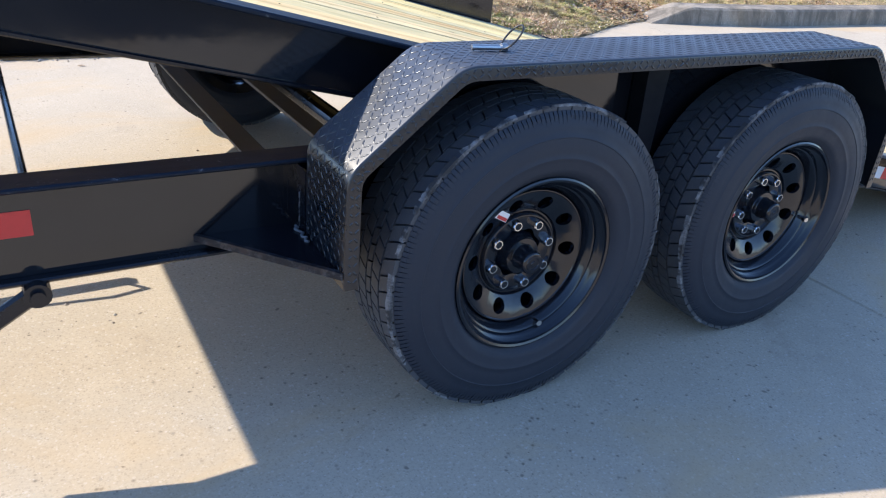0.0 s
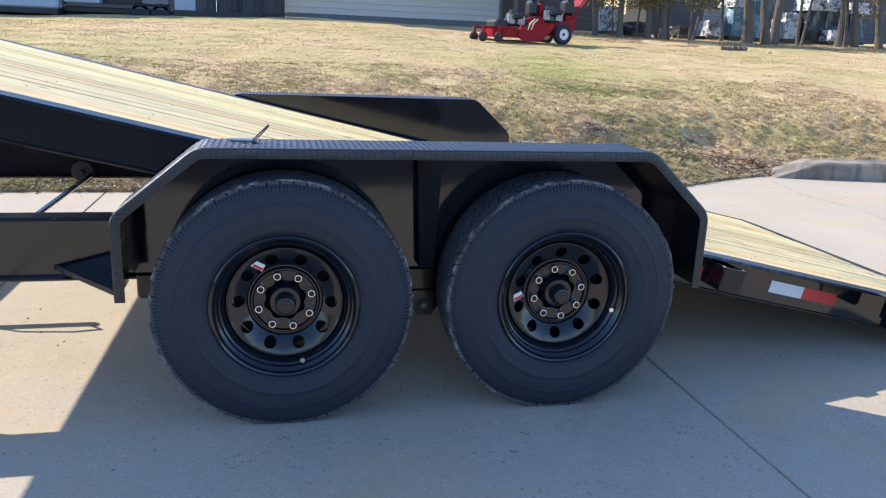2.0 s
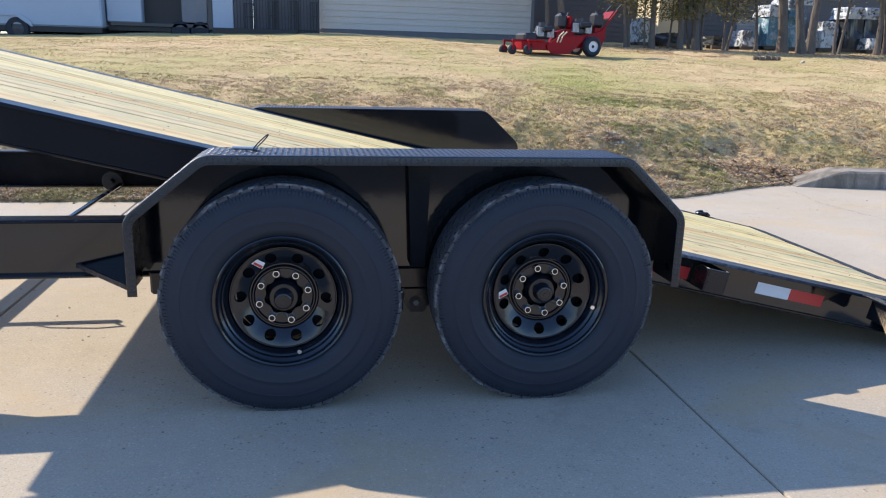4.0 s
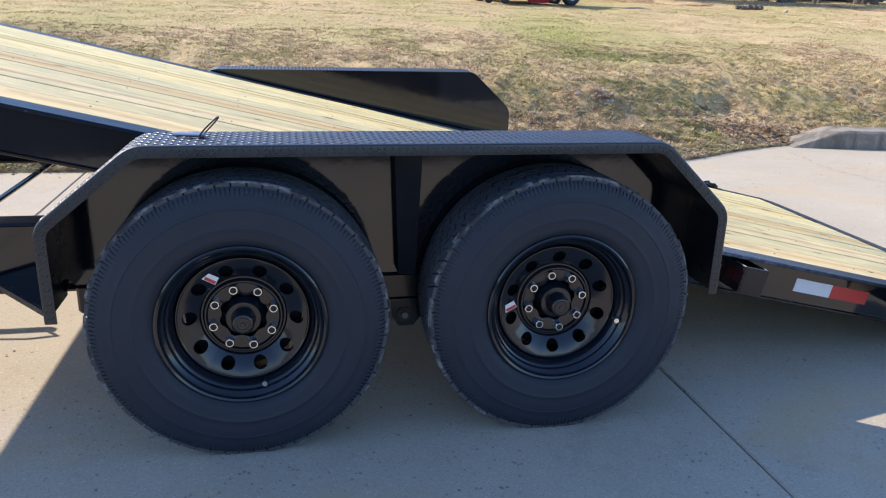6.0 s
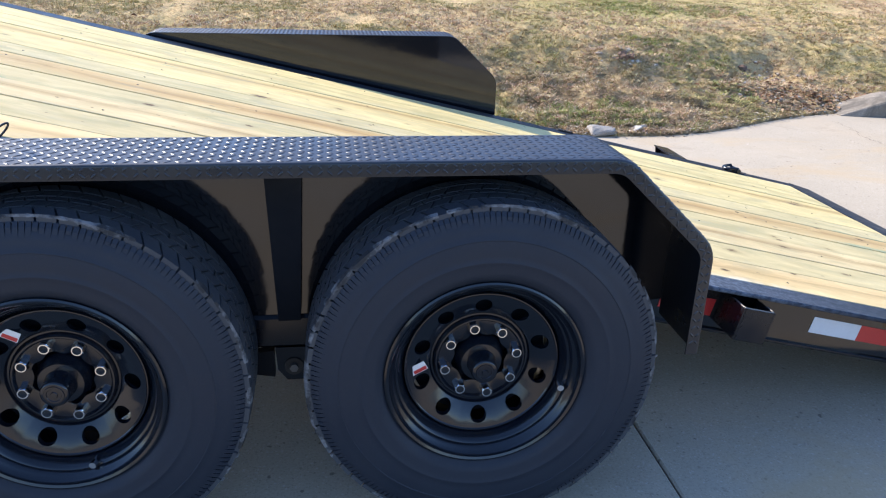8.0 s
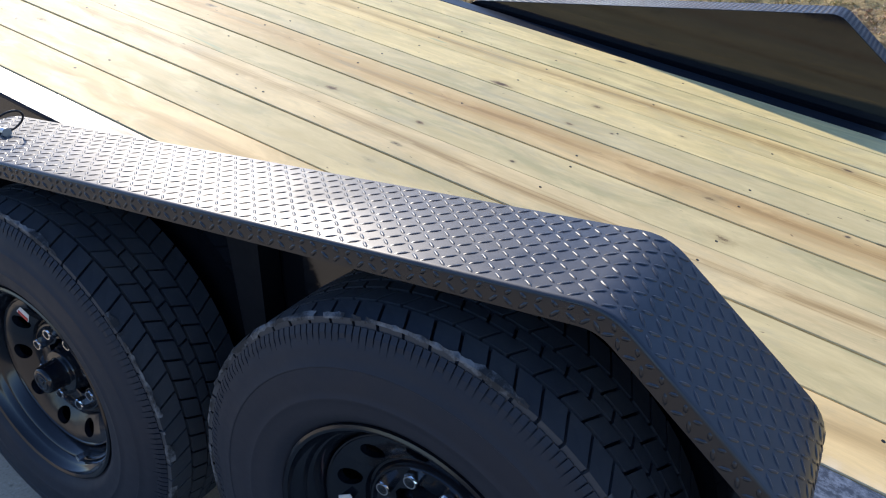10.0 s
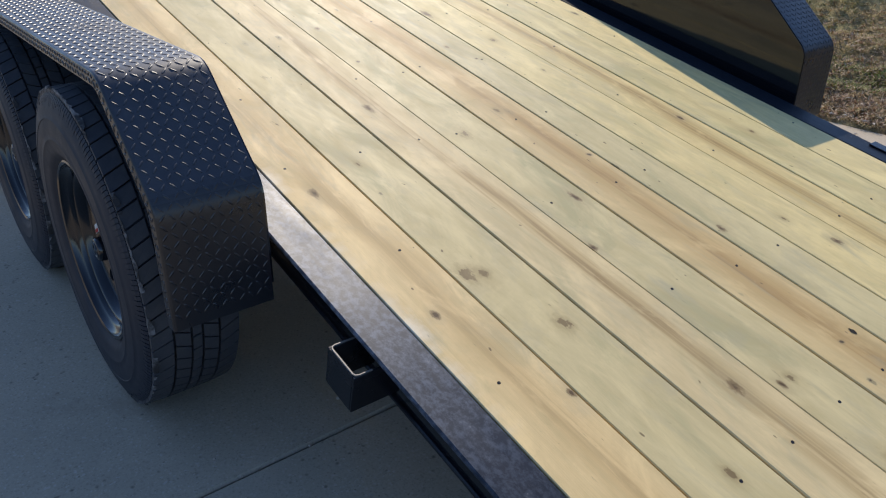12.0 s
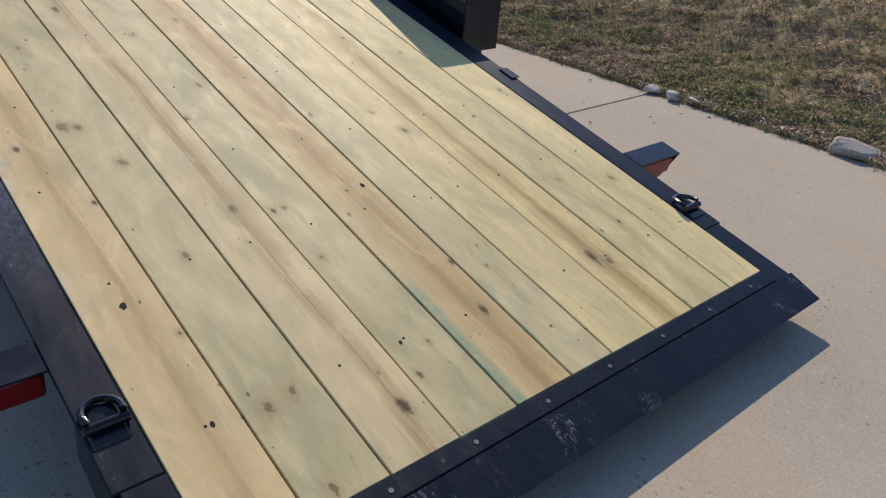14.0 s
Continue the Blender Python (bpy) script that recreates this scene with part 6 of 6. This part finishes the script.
def build_tree(x, y, r, height, lean, seed, low):
    """A trunk with limbs and a thin low crown of many small leaves."""
    rnd = random.Random(seed)
    z = lawn_height(x, y)
    t = thing("tree", "slender grey-barked tree with a thin olive crown" if low else "bare grey-barked tree trunk with few leaves", "tree", group="row of trees")
    trunk = Shape()
    pts, k = [], 9
    for i in range(k):
        f = i / (k - 1)
        pts.append(Vector((x + lean * f * height + 0.05 * math.sin(f * 7 + seed), y + 0.05 * math.cos(f * 5 + seed), z - 0.1 + f * height)))
    for i in range(k - 1):
        ra, rb = r * (1.3 if i == 0 else 1) * (1 - 0.6 * i / k), r * (1 - 0.6 * (i + 1) / k)
        trunk.tube(pts[i], pts[i + 1], ra, 9, rb, caps=False)
    tips = []
    for i in range(11):
        f = rnd.uniform(0.28 if low else 0.5, 0.95)
        p = pts[int(f * (k - 1))]
        a = rnd.uniform(0, 6.28)
        tip = p + Vector((math.cos(a), math.sin(a), rnd.uniform(-0.1, 0.6))) * rnd.uniform(0.4, 0.9)
        trunk.tube(p, tip, r * 0.22, 5, r * 0.06)
        tips += [tip, p.lerp(tip, 0.6)]
    part("trunk", trunk, M_BARK, t, smooth=True)
    vs, fs = [], []
    for tip in tips + pts[4:]:
        for _ in range(95 if low else 40):
            o = tip + Vector((rnd.gauss(0, 0.28), rnd.gauss(0, 0.28), rnd.gauss(0, 0.20)))
            if o.z < z + 0.9:
                continue
            d = Vector((rnd.gauss(0, 1), rnd.gauss(0, 1), rnd.gauss(0, 1))).normalized()
            e = d.orthogonal().normalized() * rnd.uniform(0.015, 0.035)
            q = len(vs)
            vs += [o - e, o + d * 0.05, o + e, o - d * 0.05]
            fs.append((q, q + 1, q + 2, q + 3))
    part("crown", mesh_from("crown", vs, fs, M_FOLIAGE), M_FOLIAGE, t)


# place along the row, depth, girth, height, lean, leafy low down
TREES = [(7.55, 22.0, 0.08, 4.2, -0.067, 0), (8.0, 21.8, 0.13, 4.4, -0.091, 0), (9.92, 21.3, 0.05, 4.0, -0.038, 1), (10.15, 21.5, 0.045, 4.0, -0.011, 1), (10.72, 21.4, 0.03, 4.0, -0.095, 1),
         (10.92, 21.3, 0.1, 4.4, -0.078, 1), (11.5, 21.4, 0.035, 4.0, -0.003, 0), (11.78, 21.2, 0.1, 4.4, -0.076, 1), (12.15, 21.4, 0.05, 4.2, -0.109, 1), (12.35, 21.3, 0.13, 4.6, -0.031, 1),
         (12.62, 21.3, 0.04, 4.1, -0.032, 0), (13.42, 21.3, 0.045, 4.2, -0.041, 1), (13.58, 21.4, 0.05, 4.2, 0.099, 0), (14.55, 21.3, 0.055, 4.3, -0.13, 1), (15.46, 21.3, 0.17, 5.2, -0.087, 0),
         (16.1, 21.2, 0.15, 5.0, -0.13, 0), (16.5, 21.3, 0.15, 5.0, 0.054, 0), (17.4, 21.2, 0.055, 4.4, -0.054, 0), (17.65, 21.3, 0.05, 4.3, 0.043, 0), (18.9, 21.1, 0.1, 4.6, -0.065, 0),
         (19.2, 21.2, 0.06, 4.4, -0.1, 0), (19.5, 21.1, 0.11, 4.8, -0.12, 0), (20.6, 21.2, 0.12, 4.8, -0.13, 1)]
for i, (x, y, r, h, lean, low) in enumerate(TREES):
    build_tree(x, y, r, h, lean, i, low)


def build_bundle(x, y, w, h, material, seed, label, lift=0.0, top=None):
    """A lumpy load wrapped in plastic on a pallet."""
    rnd = random.Random(seed)
    z = lawn_height(x, y) + lift
    t = thing("wrapped_pallet", label, "pallet load", group="pallet loads behind the trees")
    for k in range(3):
        part("pallet_board", Shape().box((x - w / 2, y - 0.45 + 0.4 * k, z), (x + w / 2, y - 0.35 + 0.4 * k, z + 0.11)), M_BARK, t)

    def lump(lo, hi, mat, name, grow):
        bm = bmesh.new()
        bmesh.ops.create_cube(bm, size=1)
        bmesh.ops.subdivide_edges(bm, edges=bm.edges[:], cuts=7, use_grid_fill=True)
        for v in bm.verts:
            n = noise.noise(v.co * 3.1 + Vector((seed, 0, 0))) + 0.5 * noise.noise(v.co * 8 + Vector((0, seed, 0)))
            taper = 1 - 0.18 * (v.co.z + 0.5)
            v.co = Vector((x + v.co.x * w * grow * taper * (1 + 0.2 * n), y + v.co.y * grow * taper * (1 + 0.2 * n), z + lo + (v.co.z + 0.5) * (hi - lo) * (1 + 0.1 * n)))
        me = bpy.data.meshes.new(name)
        bm.to_mesh(me)
        bm.free()
        me.materials.append(mat)
        part(name, me, mat, t)

    lump(0.11, h, material, "load", 1.0)
    if top is not None:
        lump(h * 0.78, h * 1.06, top, "torn_wrap", 1.04)


M_JUNK = simple("dark_bagged_goods", (0.03, 0.032, 0.036), 0.35, scale=5, vary=0.6)
build_bundle(11.4, 23.4, 0.55, 0.9, M_WRAP, 1, "white wrapped load on a pallet")
build_bundle(12.25, 23.2, 0.5, 0.45, M_JUNK, 2, "black bagged goods on a pallet")
build_bundle(14.05, 23.2, 0.6, 0.42, M_JUNK, 3, "black bagged goods on a pallet")
build_bundle(14.9, 22.9, 0.45, 0.62, M_WRAP, 4, "white wrapped load on a pallet")
build_bundle(16.15, 23.3, 0.66, 1.42, M_TEAL, 5, "teal sheeted tall load with pale torn wrap on top", 0, M_WRAP)
build_bundle(16.9, 23.3, 0.66, 1.35, M_TEAL, 6, "teal sheeted tall load with pale torn wrap on top", 0, M_TEAL)
build_bundle(18.2, 23.2, 0.66, 1.0, M_WRAP, 7, "white wrapped load on a pallet")
build_bundle(17.9, 24.6, 1.1, 2.0, M_GREY, 8, "grey tall load with white torn wrap on top", 0, M_WRAP)
build_bundle(19.15, 23.2, 0.72, 1.45, M_JUNK, 9, "dark stacked goods under white torn wrap", 0, M_WRAP)
build_bundle(19.95, 23.3, 0.72, 1.45, M_JUNK, 10, "dark stacked goods under white torn wrap", 0, M_WRAP)
build_bundle(21.0, 23.3, 0.8, 1.4, M_JUNK, 11, "dark stacked goods under white torn wrap", 0, M_WRAP)
build_bundle(19.6, 22.6, 0.5, 0.5, M_WRAP, 12, "white wrapped load on a pallet")
sheets = thing("metal_sheets", "grey ribbed metal sheets leaning behind the trees", "metal sheets")
for k in range(9):
    part("rib", Shape().box((15.0, 23.4, lawn_height(15.4, 23.4) + 0.02 + 0.11 * k), (15.75, 23.44 + 0.01 * (k % 2), lawn_height(15.4, 23.4) + 0.12 + 0.11 * k), 0.008), M_SHEET, sheets)
cream = thing("cream_shed", "small cream-painted shed behind the trees", "shed")
part("wall", Shape().box((12.5, 24.5, 2.0), (13.5, 26.5, 4.6)), M_CREAM, cream)
part("plinth", Shape().box((12.55, 24.52, 1.5), (13.45, 26.4, 1.999)), M_BLACK, cream)


def build_stump(x, y, seed):
    """A broken rotten stump end lying in the grass."""
    rnd = random.Random(seed)
    z = lawn_height(x, y)
    log = thing("log", "short broken weathered log lying on the lawn", "log")
    s = Shape()
    for k in range(5):
        a = Vector((x + 0.13 * k - 0.1, y - 0.05 * k, z + rnd.uniform(0.03, 0.08)))
        s.tube(a, a + Vector((rnd.uniform(0.1, 0.28), rnd.uniform(-0.1, 0.05), rnd.uniform(-0.05, 0.06))), rnd.uniform(0.03, 0.07), 7, rnd.uniform(0.02, 0.05))
    part("bark", s, M_BARK, log, smooth=True)


build_stump(11.5, 16.2, 3)
build_rock(12.4, 15.6, 0.07, 0.7, 6, "small pale stone on the lawn")
M_LITTER = blade_mat("leaf_litter", [(0.42, 0.27, 0.16), (0.56, 0.40, 0.26), (0.28, 0.17, 0.10), (0.62, 0.47, 0.31)])
scatter_blades("leaf_litter", "brown leaf litter and needles under the trees", M_LITTER, 26000, (7.5, 23, 16.8, 23), 0.02, 0.010, 77, lambda x, y: noise.noise(Vector((x * 0.6, y * 0.9, 2))) + 0.25 * (y - 18.2) > 0)
